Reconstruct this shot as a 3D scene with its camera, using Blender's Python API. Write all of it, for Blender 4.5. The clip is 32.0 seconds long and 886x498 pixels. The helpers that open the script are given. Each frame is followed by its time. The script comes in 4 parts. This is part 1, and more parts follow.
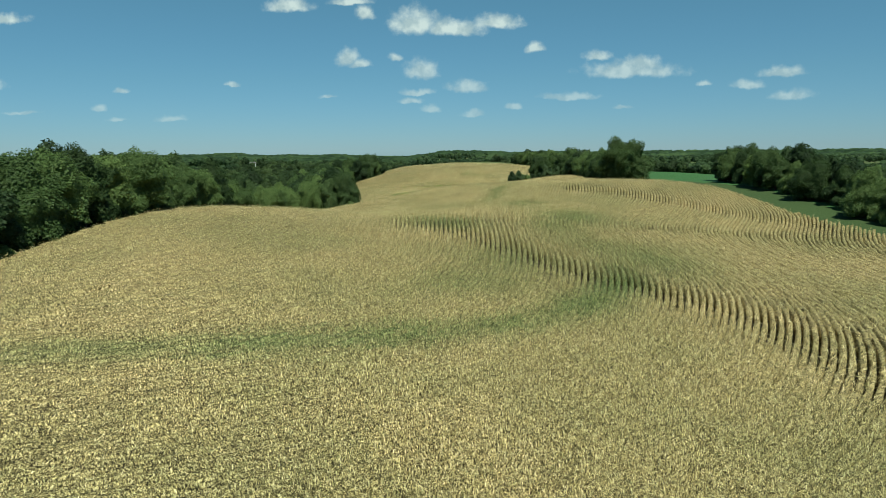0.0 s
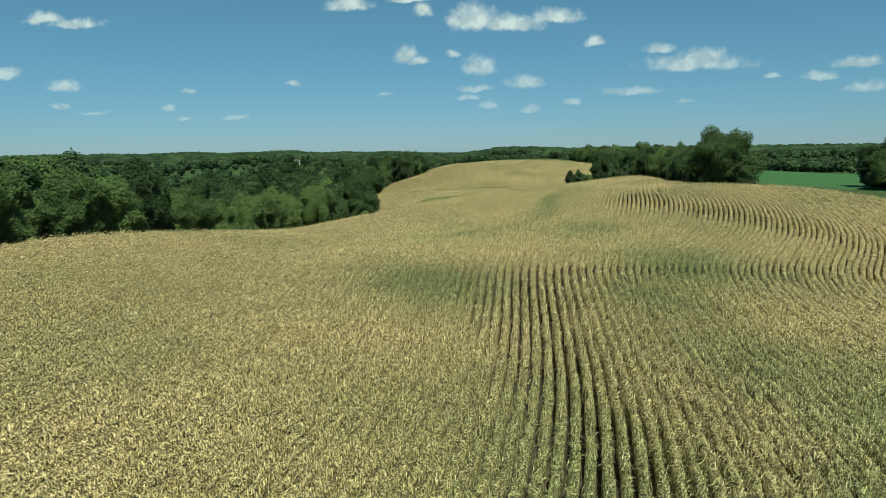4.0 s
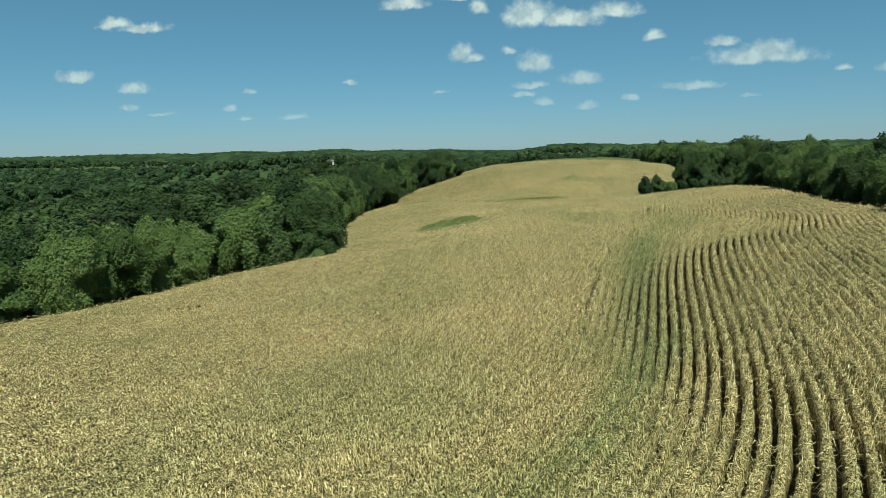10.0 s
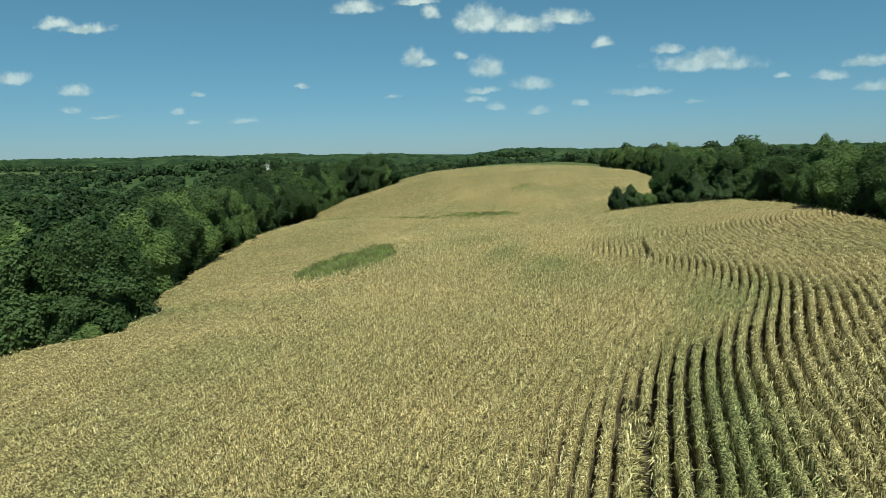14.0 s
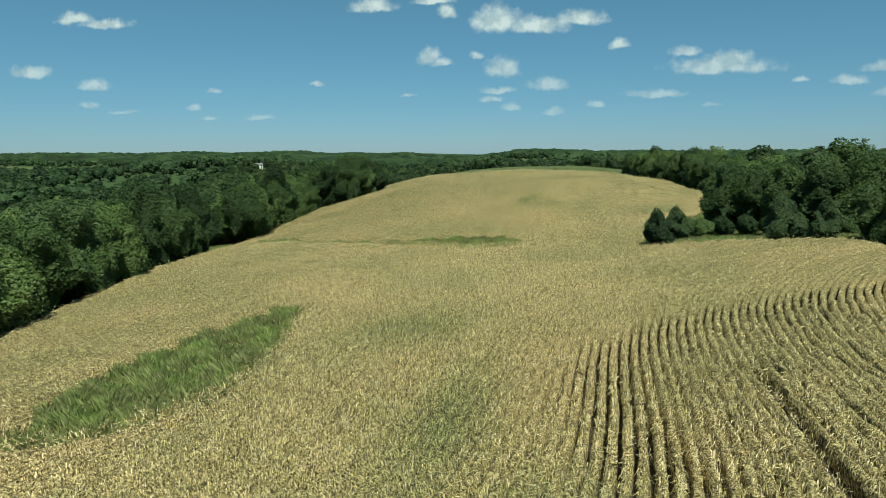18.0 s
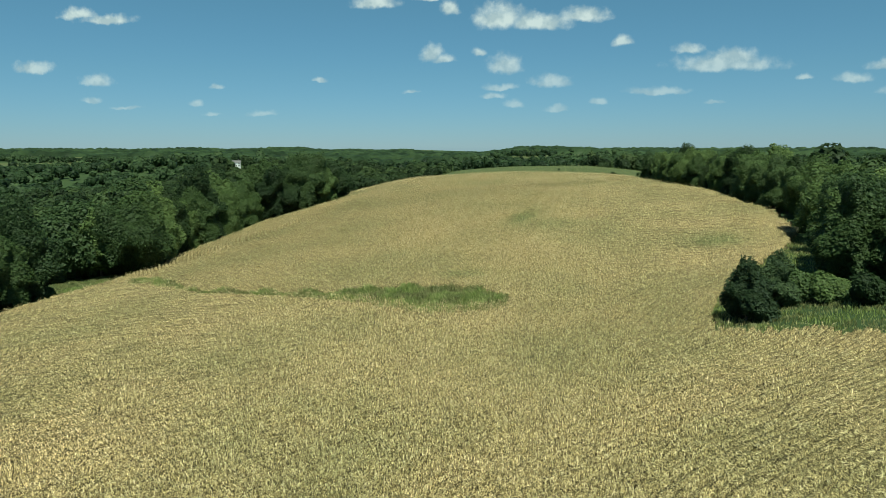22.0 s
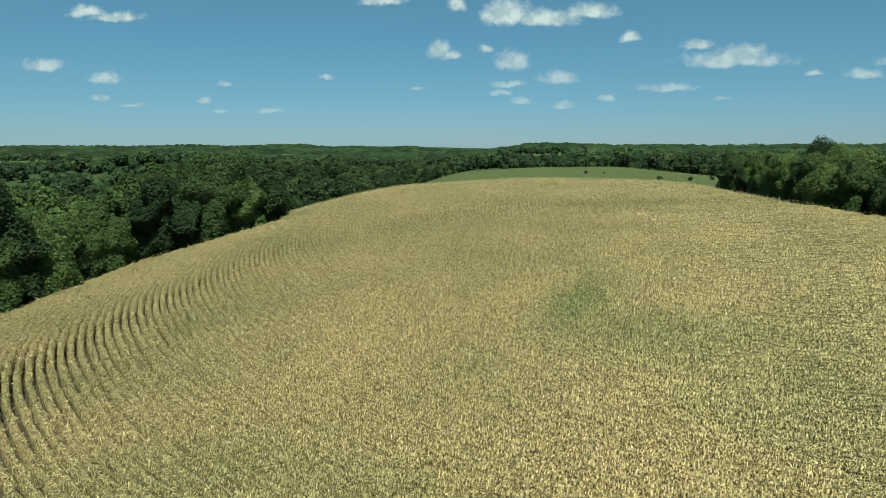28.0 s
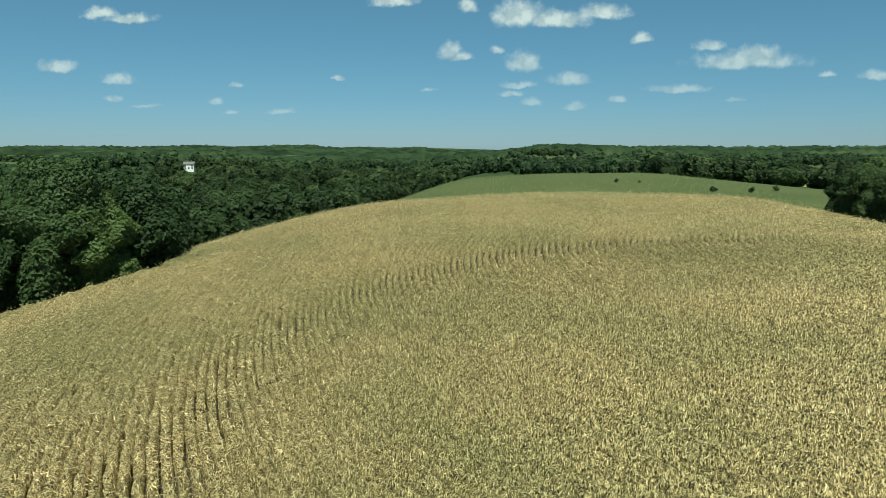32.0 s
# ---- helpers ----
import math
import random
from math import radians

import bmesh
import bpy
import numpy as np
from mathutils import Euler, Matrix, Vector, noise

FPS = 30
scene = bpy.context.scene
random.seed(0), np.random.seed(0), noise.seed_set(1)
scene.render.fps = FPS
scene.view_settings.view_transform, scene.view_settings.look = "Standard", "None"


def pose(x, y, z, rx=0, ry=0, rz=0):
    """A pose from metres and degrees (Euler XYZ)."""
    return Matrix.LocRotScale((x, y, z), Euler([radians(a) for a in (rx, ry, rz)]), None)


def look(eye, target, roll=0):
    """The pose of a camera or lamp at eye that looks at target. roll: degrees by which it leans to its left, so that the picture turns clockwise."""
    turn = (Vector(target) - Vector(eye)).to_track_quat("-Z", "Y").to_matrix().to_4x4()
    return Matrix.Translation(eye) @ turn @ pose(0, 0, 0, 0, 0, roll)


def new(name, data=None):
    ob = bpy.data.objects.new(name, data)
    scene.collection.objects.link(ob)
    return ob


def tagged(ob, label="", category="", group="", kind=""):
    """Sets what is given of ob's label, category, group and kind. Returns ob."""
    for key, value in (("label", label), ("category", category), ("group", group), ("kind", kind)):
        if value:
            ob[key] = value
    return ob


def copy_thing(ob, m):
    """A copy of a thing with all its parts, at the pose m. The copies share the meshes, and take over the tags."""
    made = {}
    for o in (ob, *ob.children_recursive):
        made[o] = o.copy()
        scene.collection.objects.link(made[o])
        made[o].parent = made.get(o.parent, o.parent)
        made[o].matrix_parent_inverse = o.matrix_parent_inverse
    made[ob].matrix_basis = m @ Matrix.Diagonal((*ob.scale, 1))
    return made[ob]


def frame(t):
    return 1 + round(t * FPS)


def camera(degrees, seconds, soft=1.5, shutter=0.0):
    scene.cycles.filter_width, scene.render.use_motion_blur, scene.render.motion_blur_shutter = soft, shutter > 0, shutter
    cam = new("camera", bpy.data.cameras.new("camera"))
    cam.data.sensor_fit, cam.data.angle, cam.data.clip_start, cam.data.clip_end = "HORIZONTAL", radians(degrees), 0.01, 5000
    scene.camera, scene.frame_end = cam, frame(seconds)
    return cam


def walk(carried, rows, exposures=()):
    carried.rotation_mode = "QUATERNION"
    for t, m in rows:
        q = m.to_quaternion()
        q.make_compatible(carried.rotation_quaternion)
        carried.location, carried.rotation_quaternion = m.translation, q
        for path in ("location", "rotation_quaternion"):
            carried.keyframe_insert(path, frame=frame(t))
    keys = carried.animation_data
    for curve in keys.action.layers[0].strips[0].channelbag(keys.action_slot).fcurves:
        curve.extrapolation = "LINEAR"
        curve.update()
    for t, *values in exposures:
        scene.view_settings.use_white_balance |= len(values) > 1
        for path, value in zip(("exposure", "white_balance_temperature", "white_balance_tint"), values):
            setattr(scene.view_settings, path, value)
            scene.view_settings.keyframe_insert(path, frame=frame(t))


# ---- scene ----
cam = camera(66.8, 32.0, soft=0.85)
PATH = [
    (0, (0.07, 0.03, 16.25), (0.055, 2.006, 15.961), -0.55),
    (1, (2.06, 15.03, 16.21), (2.037, 17.013, 15.916), -0.70),
    (1.5, (2.97, 22.53, 16.17), (2.881, 24.504, 15.877), -0.70),
    (2, (3.72, 29.97, 16.12), (3.586, 31.944, 15.824), -0.67),
    (3, (4.79, 44.67, 16.00), (4.619, 46.644, 15.712), -0.73),
    (3.5, (5.20, 52.10, 15.99), (5.024, 54.066, 15.693), -0.81),
    (5.5, (7.02, 82.29, 16.09), (6.820, 84.258, 15.793), -1.03),
    (6, (7.35, 89.78, 16.11), (7.153, 91.753, 15.815), -1.18),
    (7, (7.94, 104.69, 16.17), (7.740, 106.657, 15.871), -1.41),
    (7.5, (8.22, 112.15, 16.18), (8.014, 114.113, 15.880), -1.47),
    (8, (8.42, 119.64, 16.18), (8.189, 121.601, 15.883), -1.53),
    (8.5, (8.50, 127.11, 16.17), (8.218, 129.067, 15.870), -1.54),
    (9, (8.46, 134.47, 16.13), (8.148, 136.427, 15.829), -1.49),
    (9.5, (8.31, 141.73, 16.07), (7.971, 143.675, 15.770), -1.35),
    (10, (8.09, 148.92, 16.00), (7.748, 150.864, 15.699), -1.27),
    (10.5, (7.96, 156.14, 15.92), (7.636, 158.091, 15.620), -1.27),
    (11, (7.86, 163.37, 15.83), (7.606, 165.330, 15.532), -1.33),
    (11.5, (7.85, 170.35, 15.71), (7.629, 172.319, 15.408), -1.45),
    (12, (8.02, 177.32, 15.58), (7.830, 179.289, 15.279), -1.48),
    (13, (8.59, 191.36, 15.36), (8.387, 193.324, 15.057), -1.45),
    (14, (8.87, 205.52, 15.17), (8.663, 207.484, 14.879), -1.20),
    (14.5, (9.01, 212.52, 15.15), (8.799, 214.485, 14.851), -1.07),
    (16.5, (11.32, 239.65, 15.57), (11.088, 241.611, 15.277), -0.53),
    (17, (11.74, 246.86, 15.67), (11.504, 248.828, 15.381), -0.44),
    (18, (12.15, 262.09, 15.83), (11.907, 264.049, 15.538), -0.34),
    (19, (12.59, 277.79, 15.97), (12.346, 279.757, 15.674), -0.26),
    (20, (13.34, 293.84, 16.11), (13.089, 295.798, 15.815), -0.37),
    (21, (13.84, 308.66, 16.14), (13.593, 310.623, 15.835), -0.27),
    (22, (13.84, 322.93, 16.10), (13.591, 324.891, 15.798), -0.14),
    (23, (13.40, 337.27, 16.11), (13.137, 339.235, 15.814), -0.15),
    (24, (12.51, 351.97, 16.15), (12.243, 353.933, 15.856), -0.19),
    (25, (11.25, 366.99, 16.20), (10.976, 368.946, 15.904), -0.33),
    (25.5, (10.70, 374.27, 16.18), (10.432, 376.231, 15.879), -0.40),
    (27.5, (8.58, 402.00, 15.93), (8.311, 403.962, 15.626), -0.22),
    (28, (8.17, 409.25, 15.94), (7.901, 411.208, 15.629), -0.18),
    (29, (7.77, 424.14, 16.01), (7.503, 426.100, 15.706), -0.15),
    (30, (7.51, 439.22, 16.05), (7.232, 441.174, 15.743), -0.21),
    (31, (6.61, 454.60, 16.06), (6.331, 456.558, 15.750), -0.21),
    (31.5, (5.85, 462.11, 16.04), (5.559, 464.066, 15.729), -0.17),
    (32, (4.97, 469.49, 16.01), (4.672, 471.439, 15.703), -0.07),
]
EXPOSURE, KELVIN, TINT = 0.46, 6200, -12
walk(cam, [(t, look(eye, target, roll)) for t, eye, target, roll in PATH], exposures=[(0, EXPOSURE, KELVIN, TINT)])

# ---------------------------------------------------------------- daylight
SUN_EL, SUN_AZ = 62.0, 160.0      # azimuth clockwise from +y
world = bpy.data.worlds.new("sky")
scene.world = world
world.use_nodes = True
wt = world.node_tree
wt.nodes.clear()


def wnode(kind, **given):
    n = wt.nodes.new(kind)
    for key, value in given.items():
        if key == "operation":
            n.operation = value
        elif key == "data_type":
            n.data_type = value
    return n


def wmath(op, a, b=None, c=None):
    n = wnode("ShaderNodeMath", operation=op)
    for i, v in enumerate((a, b, c)):
        if v is None:
            continue
        if isinstance(v, (int, float)):
            n.inputs[i].default_value = v
        else:
            wt.links.new(v, n.inputs[i])
    return n.outputs[0]


sky = wt.nodes.new("ShaderNodeTexSky")
sky.sky_type = "NISHITA"
sky.sun_disc = False
sky.sun_elevation = radians(SUN_EL)
sky.sun_rotation = radians(SUN_AZ)
sky.altitude = 250
sky.air_density, sky.dust_density, sky.ozone_density = 1.0, 0.0, 4.0
coord = wt.nodes.new("ShaderNodeTexCoord")
parts = wt.nodes.new("ShaderNodeSeparateXYZ")
wt.links.new(coord.outputs["Generated"], parts.inputs[0])
ahead = wmath("MAXIMUM", parts.outputs[1], 0.02)
u = wmath("DIVIDE", parts.outputs[0], ahead)
v = wmath("DIVIDE", parts.outputs[2], ahead)
flat = wt.nodes.new("ShaderNodeCombineXYZ")
wt.links.new(u, flat.inputs[0])
wt.links.new(v, flat.inputs[1])


def wnoise(scale, detail, rough=0.6):
    n = wt.nodes.new("ShaderNodeTexNoise")
    n.inputs["Scale"].default_value = scale
    n.inputs["Detail"].default_value = detail
    n.inputs["Roughness"].default_value = rough
    wt.links.new(flat.outputs[0], n.inputs["Vector"])
    return n


bend = wnoise(26, 4, 0.62)
shift = wt.nodes.new("ShaderNodeVectorMath")
shift.operation = "MULTIPLY_ADD"
wt.links.new(bend.outputs["Color"], shift.inputs[0])
shift.inputs[1].default_value = (0.022, 0.016, 0)
wt.links.new(flat.outputs[0], shift.inputs[2])
# cumulus puffs: across, up, half width, half height (tangents of angles)
PUFFS_LOW = [(-0.039, 0.182, 0.039, 0.020), (0.017, 0.172, 0.051, 0.013), (0.081, 0.180, 0.039, 0.011), (-0.217, 0.205, 0.037, 0.011), (-0.134, 0.132, 0.017, 0.014), (-0.116, 0.122, 0.019, 0.007), (-0.028, 0.114, 0.027, 0.015), (0.039, 0.090, 0.031, 0.010), (0.136, 0.143, 0.016, 0.009), (0.276, 0.111, 0.076, 0.013), (0.287, 0.120, 0.034, 0.011), (0.225, 0.130, 0.022, 0.007), (0.188, 0.075, 0.045, 0.006), (-0.037, 0.082, 0.028, 0.005), (-0.045, 0.070, 0.019, 0.005), (-0.016, 0.058, 0.016, 0.007), (0.045, 0.050, 0.019, 0.006), (0.105, 0.060, 0.011, 0.005), (0.442, 0.089, 0.026, 0.008), (0.493, 0.105, 0.036, 0.008)]
PUFFS_HIGH = [(0.510, 0.073, 0.034, 0.008), (0.379, 0.091, 0.013, 0.005), (-0.687, 0.201, 0.033, 0.010), (-0.638, 0.191, 0.051, 0.008), (-0.767, 0.122, 0.035, 0.010), (-0.662, 0.101, 0.029, 0.010), (-0.675, 0.069, 0.019, 0.005), (-0.616, 0.057, 0.028, 0.003), (-0.502, 0.062, 0.013, 0.006), (-0.396, 0.049, 0.026, 0.005), (-0.305, 0.096, 0.013, 0.004), (-0.464, 0.089, 0.012, 0.004), (-0.064, 0.133, 0.012, 0.006), (-0.108, 0.194, 0.014, 0.013), (-0.476, 0.046, 0.017, 0.003), (0.262, 0.058, 0.014, 0.003), (-0.128, 0.210, 0.035, 0.006), (-0.165, 0.078, 0.014, 0.003)]
nearest = None
for cu, cv, ca, cb in PUFFS_LOW + PUFFS_HIGH:
    m = wt.nodes.new("ShaderNodeVectorMath")
    m.operation = "MULTIPLY_ADD"
    wt.links.new(shift.outputs[0], m.inputs[0])
    cb = cb * 1.4
    m.inputs[1].default_value = (1 / ca, 1 / cb, 0)
    m.inputs[2].default_value = (-(cu + 0.003) / ca, -(cv - 0.25 * cb + 0.011) / cb, 0)
    under = wt.nodes.new("ShaderNodeVectorMath")
    under.operation = "MULTIPLY"
    wt.links.new(m.outputs[0], under.inputs[0])
    under.inputs[1].default_value = (-1, -2.3, 0)
    fold = wt.nodes.new("ShaderNodeVectorMath")
    fold.operation = "MAXIMUM"
    wt.links.new(m.outputs[0], fold.inputs[0])
    wt.links.new(under.outputs[0], fold.inputs[1])
    le = wt.nodes.new("ShaderNodeVectorMath")
    le.operation = "LENGTH"
    wt.links.new(fold.outputs[0], le.inputs[0])
    nearest = le.outputs["Value"] if nearest is None else wmath("SMOOTH_MIN", nearest, le.outputs["Value"], 0.25)
fine = wnoise(60, 5, 0.55)
worn = wmath("ADD", nearest, wmath("MULTIPLY", wmath("SUBTRACT", fine.outputs["Fac"], 0.5), 1.15))
cover = wt.nodes.new("ShaderNodeMapRange")
cover.interpolation_type = "SMOOTHSTEP"
wt.links.new(worn, cover.inputs["Value"])
cover.inputs["From Min"].default_value, cover.inputs["From Max"].default_value = 1.2, 0.3
cover.inputs["To Min"].default_value, cover.inputs["To Max"].default_value = 0.0, 0.95
# low clouds are pale in the haze
clearness = wt.nodes.new("ShaderNodeMapRange")
wt.links.new(v, clearness.inputs["Value"])
clearness.inputs["From Min"].default_value, clearness.inputs["From Max"].default_value = 0.02, 0.17
clearness.inputs["To Min"].default_value, clearness.inputs["To Max"].default_value = 0.22, 0.95
veil = wmath("MULTIPLY", cover.outputs[0], clearness.outputs[0])
tone = wt.nodes.new("ShaderNodeMix")
tone.data_type = "RGBA"
wt.links.new(veil, tone.inputs["Factor"])
clear = wt.nodes.new("ShaderNodeMix")
clear.data_type, clear.blend_type = "RGBA", "MULTIPLY"
clear.inputs["Factor"].default_value = 1.0
low = wt.nodes.new("ShaderNodeValToRGB")
low.color_ramp.elements[0].color, low.color_ramp.elements[1].color = (0.48, 0.66, 1.04, 1), (0.86, 1.07, 0.96, 1)
low.color_ramp.elements.new(0.1).color = (0.62, 0.80, 0.94, 1)
low.color_ramp.elements[2].position = 0.30
wt.links.new(parts.outputs[2], low.inputs[0])
wt.links.new(low.outputs[0], clear.inputs["B"])
wt.links.new(sky.outputs[0], clear.inputs["A"])
wt.links.new(clear.outputs["Result"], tone.inputs["A"])
puff = wt.nodes.new("ShaderNodeMix")
puff.data_type = "RGBA"
puff.inputs["A"].default_value, puff.inputs["B"].default_value = (6.4, 7.2, 7.8, 1), (9.6, 9.9, 10.0, 1)
patch = wt.nodes.new("ShaderNodeMapRange")
wt.links.new(wnoise(45, 3, 0.5).outputs["Fac"], patch.inputs["Value"])
patch.inputs["From Min"].default_value, patch.inputs["From Max"].default_value = 0.38, 0.56
wt.links.new(patch.outputs[0], puff.inputs["Factor"])
wt.links.new(puff.outputs["Result"], tone.inputs["B"])
back = wt.nodes.new("ShaderNodeBackground")
back.inputs["Strength"].default_value = 0.056
wt.links.new(tone.outputs["Result"], back.inputs["Color"])
wout = wt.nodes.new("ShaderNodeOutputWorld")
wt.links.new(back.outputs[0], wout.inputs[0])

sun = new("sun", bpy.data.lights.new("sun", "SUN"))
sun.data.energy, sun.data.angle, sun.data.color = 5.0, radians(0.55), (1.0, 0.95, 0.87)
az, el = radians(SUN_AZ), radians(SUN_EL)
sun.matrix_world = look(Vector((math.sin(az) * math.cos(el), math.cos(az) * math.cos(el), math.sin(el))) * 300, (0, 0, 0))


# ---------------------------------------------------------------- materials
def material(name, build):
    m = bpy.data.materials.new(name)
    m.use_nodes = True
    t = m.node_tree
    t.nodes.clear()
    out = t.nodes.new("ShaderNodeOutputMaterial")
    t.links.new(build(t), out.inputs["Surface"])
    return m


def link(t, a, b):
    if isinstance(a, (int, float)):
        b.default_value = a
    elif isinstance(a, tuple):
        b.default_value = (*a, 1) if len(a) == 3 and b.type == "RGBA" else a
    else:
        t.links.new(a, b)


def noise_of(t, scale, detail=3.0, rough=0.55, where="Object", stretch=None):
    c = t.nodes.new("ShaderNodeTexCoord")
    n = t.nodes.new("ShaderNodeTexNoise")
    n.inputs["Scale"].default_value, n.inputs["Detail"].default_value, n.inputs["Roughness"].default_value = scale, detail, rough
    if stretch:
        mp = t.nodes.new("ShaderNodeMapping")
        mp.inputs["Scale"].default_value = stretch
        t.links.new(c.outputs[where], mp.inputs[0])
        t.links.new(mp.outputs[0], n.inputs["Vector"])
    else:
        t.links.new(c.outputs[where], n.inputs["Vector"])
    return n.outputs["Fac"]


def ramp(t, fac, *stops):
    r = t.nodes.new("ShaderNodeValToRGB")
    e = r.color_ramp.elements
    while len(e) < len(stops):
        e.new(0.5)
    for i, (p, col) in enumerate(stops):
        e[i].position, e[i].color = p, (*col, 1)
    link(t, fac, r.inputs[0])
    return r.outputs[0]


def mix(t, fac, a, b, kind="MIX"):
    n = t.nodes.new("ShaderNodeMix")
    n.data_type, n.blend_type = "RGBA", kind
    link(t, fac, n.inputs["Factor"])
    link(t, a, n.inputs["A"])
    link(t, b, n.inputs["B"])
    return n.outputs["Result"]


def calc(t, op, a, b=0.0, c=0.0):
    n = t.nodes.new("ShaderNodeMath")
    n.operation = op
    for i, x in enumerate((a, b, c)):
        link(t, x, n.inputs[i])
    return n.outputs[0]


def span(t, value, a, b, c=0.0, d=1.0):
    n = t.nodes.new("ShaderNodeMapRange")
    n.interpolation_type = "SMOOTHSTEP"
    for i, x in enumerate((value, a, b, c, d)):
        link(t, x, n.inputs[i])
    return n.outputs[0]


def glossy(t, colour, rough=0.8, spec=0.3, bump=None, depth=0.05, strength=0.5):
    p = t.nodes.new("ShaderNodeBsdfPrincipled")
    link(t, colour, p.inputs["Base Color"])
    link(t, rough, p.inputs["Roughness"])
    p.inputs["Specular IOR Level"].default_value = spec
    if bump is not None:
        b = t.nodes.new("ShaderNodeBump")
        b.inputs["Strength"].default_value, b.inputs["Distance"].default_value = strength, depth
        link(t, bump, b.inputs["Height"])
        t.links.new(b.outputs[0], p.inputs["Normal"])
    return p.outputs[0]


def thin(t, colour, through_it, rough=0.6, spec=0.3):
    a = glossy(t, colour, rough, spec)
    b = t.nodes.new("ShaderNodeBsdfTranslucent")
    link(t, colour, b.inputs["Color"])
    m = t.nodes.new("ShaderNodeMixShader")
    m.inputs[0].default_value = through_it
    t.links.new(a, m.inputs[1])
    t.links.new(b.outputs[0], m.inputs[2])
    return m.outputs[0]


def island(t):
    return t.nodes.new("ShaderNodeNewGeometry").outputs["Random Per Island"]


def each(t):
    return t.nodes.new("ShaderNodeObjectInfo").outputs["Random"]


def patchy_crop(t, colour):
    """Uneven ripeness from plant to plant and over wide patches."""
    plants = ramp(t, noise_of(t, 2.0, 5, 0.8), (0.36, (0.6, 0.6, 0.58)), (0.5, (1.0, 1.0, 1.0)), (0.64, (1.34, 1.33, 1.28)))
    wide = ramp(t, noise_of(t, 0.045, 4, 0.6), (0.35, (0.84, 0.88, 0.82)), (0.65, (1.14, 1.09, 1.08)))
    return mix(t, 1.0, mix(t, 1.0, colour, plants, "MULTIPLY"), wide, "MULTIPLY")


def corn_leaf(t):
    a = t.nodes.new("ShaderNodeAttribute")
    a.attribute_name = "green"
    r = island(t)
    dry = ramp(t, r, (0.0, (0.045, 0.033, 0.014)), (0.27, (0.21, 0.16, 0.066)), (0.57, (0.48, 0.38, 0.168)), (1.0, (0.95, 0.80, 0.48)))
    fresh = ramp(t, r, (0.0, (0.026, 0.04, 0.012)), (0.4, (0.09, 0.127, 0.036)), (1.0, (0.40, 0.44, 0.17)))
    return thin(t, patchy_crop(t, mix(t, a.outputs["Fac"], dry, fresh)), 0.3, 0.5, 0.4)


def corn_body_gap_shade(t):
    a = t.nodes.new("ShaderNodeAttribute")
    a.attribute_name = "green"
    # near-black low stops paint the shade between leaves into the stalk colour
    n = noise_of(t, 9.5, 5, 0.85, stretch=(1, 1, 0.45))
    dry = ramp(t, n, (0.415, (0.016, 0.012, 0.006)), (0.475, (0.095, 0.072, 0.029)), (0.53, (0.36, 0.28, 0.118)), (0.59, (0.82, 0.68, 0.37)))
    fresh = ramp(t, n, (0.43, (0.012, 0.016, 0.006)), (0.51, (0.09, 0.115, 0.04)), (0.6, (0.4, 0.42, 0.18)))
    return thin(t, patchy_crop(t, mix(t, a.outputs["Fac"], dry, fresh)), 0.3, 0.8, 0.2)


def soil(t):
    c = ramp(t, noise_of(t, 0.9, 6, 0.65), (0.3, (0.04, 0.03, 0.02)), (0.7, (0.09, 0.069, 0.045)))
    return glossy(t, c, 0.95, 0.1, noise_of(t, 7, 5, 0.7), 0.08, 0.8)


def meadow(t):
    big, small = noise_of(t, 0.02, 4, 0.6), noise_of(t, 1.2, 5, 0.7)
    c = mix(t, small, ramp(t, big, (0.3, (0.034, 0.054, 0.019)), (0.7, (0.058, 0.082, 0.027))), (0.03, 0.05, 0.017))
    return glossy(t, c, 0.9, 0.15, small, 0.3, 0.6)


def pasture(t):
    big, small = noise_of(t, 0.03, 4, 0.6), noise_of(t, 1.2, 5, 0.7)
    c = mix(t, small, ramp(t, big, (0.3, (0.07, 0.088, 0.03)), (0.7, (0.12, 0.128, 0.048))), (0.058, 0.072, 0.025))
    return glossy(t, c, 0.9, 0.15, small, 0.3, 0.6)


def beans(t):
    small = noise_of(t, 1.6, 5, 0.7)
    c = mix(t, noise_of(t, 0.03, 4, 0.6), ramp(t, small, (0.3, (0.022, 0.062, 0.016)), (0.7, (0.05, 0.115, 0.03))), (0.045, 0.10, 0.03))
    return glossy(t, c, 0.8, 0.2, small, 0.4, 0.8)


def hayfield(t):
    small = noise_of(t, 0.8, 5, 0.7)
    return glossy(t, ramp(t, small, (0.3, (0.16, 0.15, 0.06)), (0.7, (0.30, 0.27, 0.12))), 0.9, 0.1, small, 0.3, 0.6)


def painted_boards(t):
    n = noise_of(t, 1.5, 4, 0.6, stretch=(0.3, 0.3, 7))
    return glossy(t, ramp(t, n, (0.3, (0.66, 0.66, 0.63)), (0.7, (0.82, 0.82, 0.80))), 0.6, 0.3, n, 0.02, 0.4)


def shingles(t):
    n = noise_of(t, 4, 4, 0.7)
    return glossy(t, ramp(t, n, (0.3, (0.09, 0.09, 0.09)), (0.7, (0.2, 0.19, 0.18))), 0.9, 0.2, n, 0.03, 0.5)


def dark_glass(t):
    return glossy(t, mix(t, noise_of(t, 0.7), (0.02, 0.025, 0.03), (0.05, 0.06, 0.07)), 0.08, 0.5)


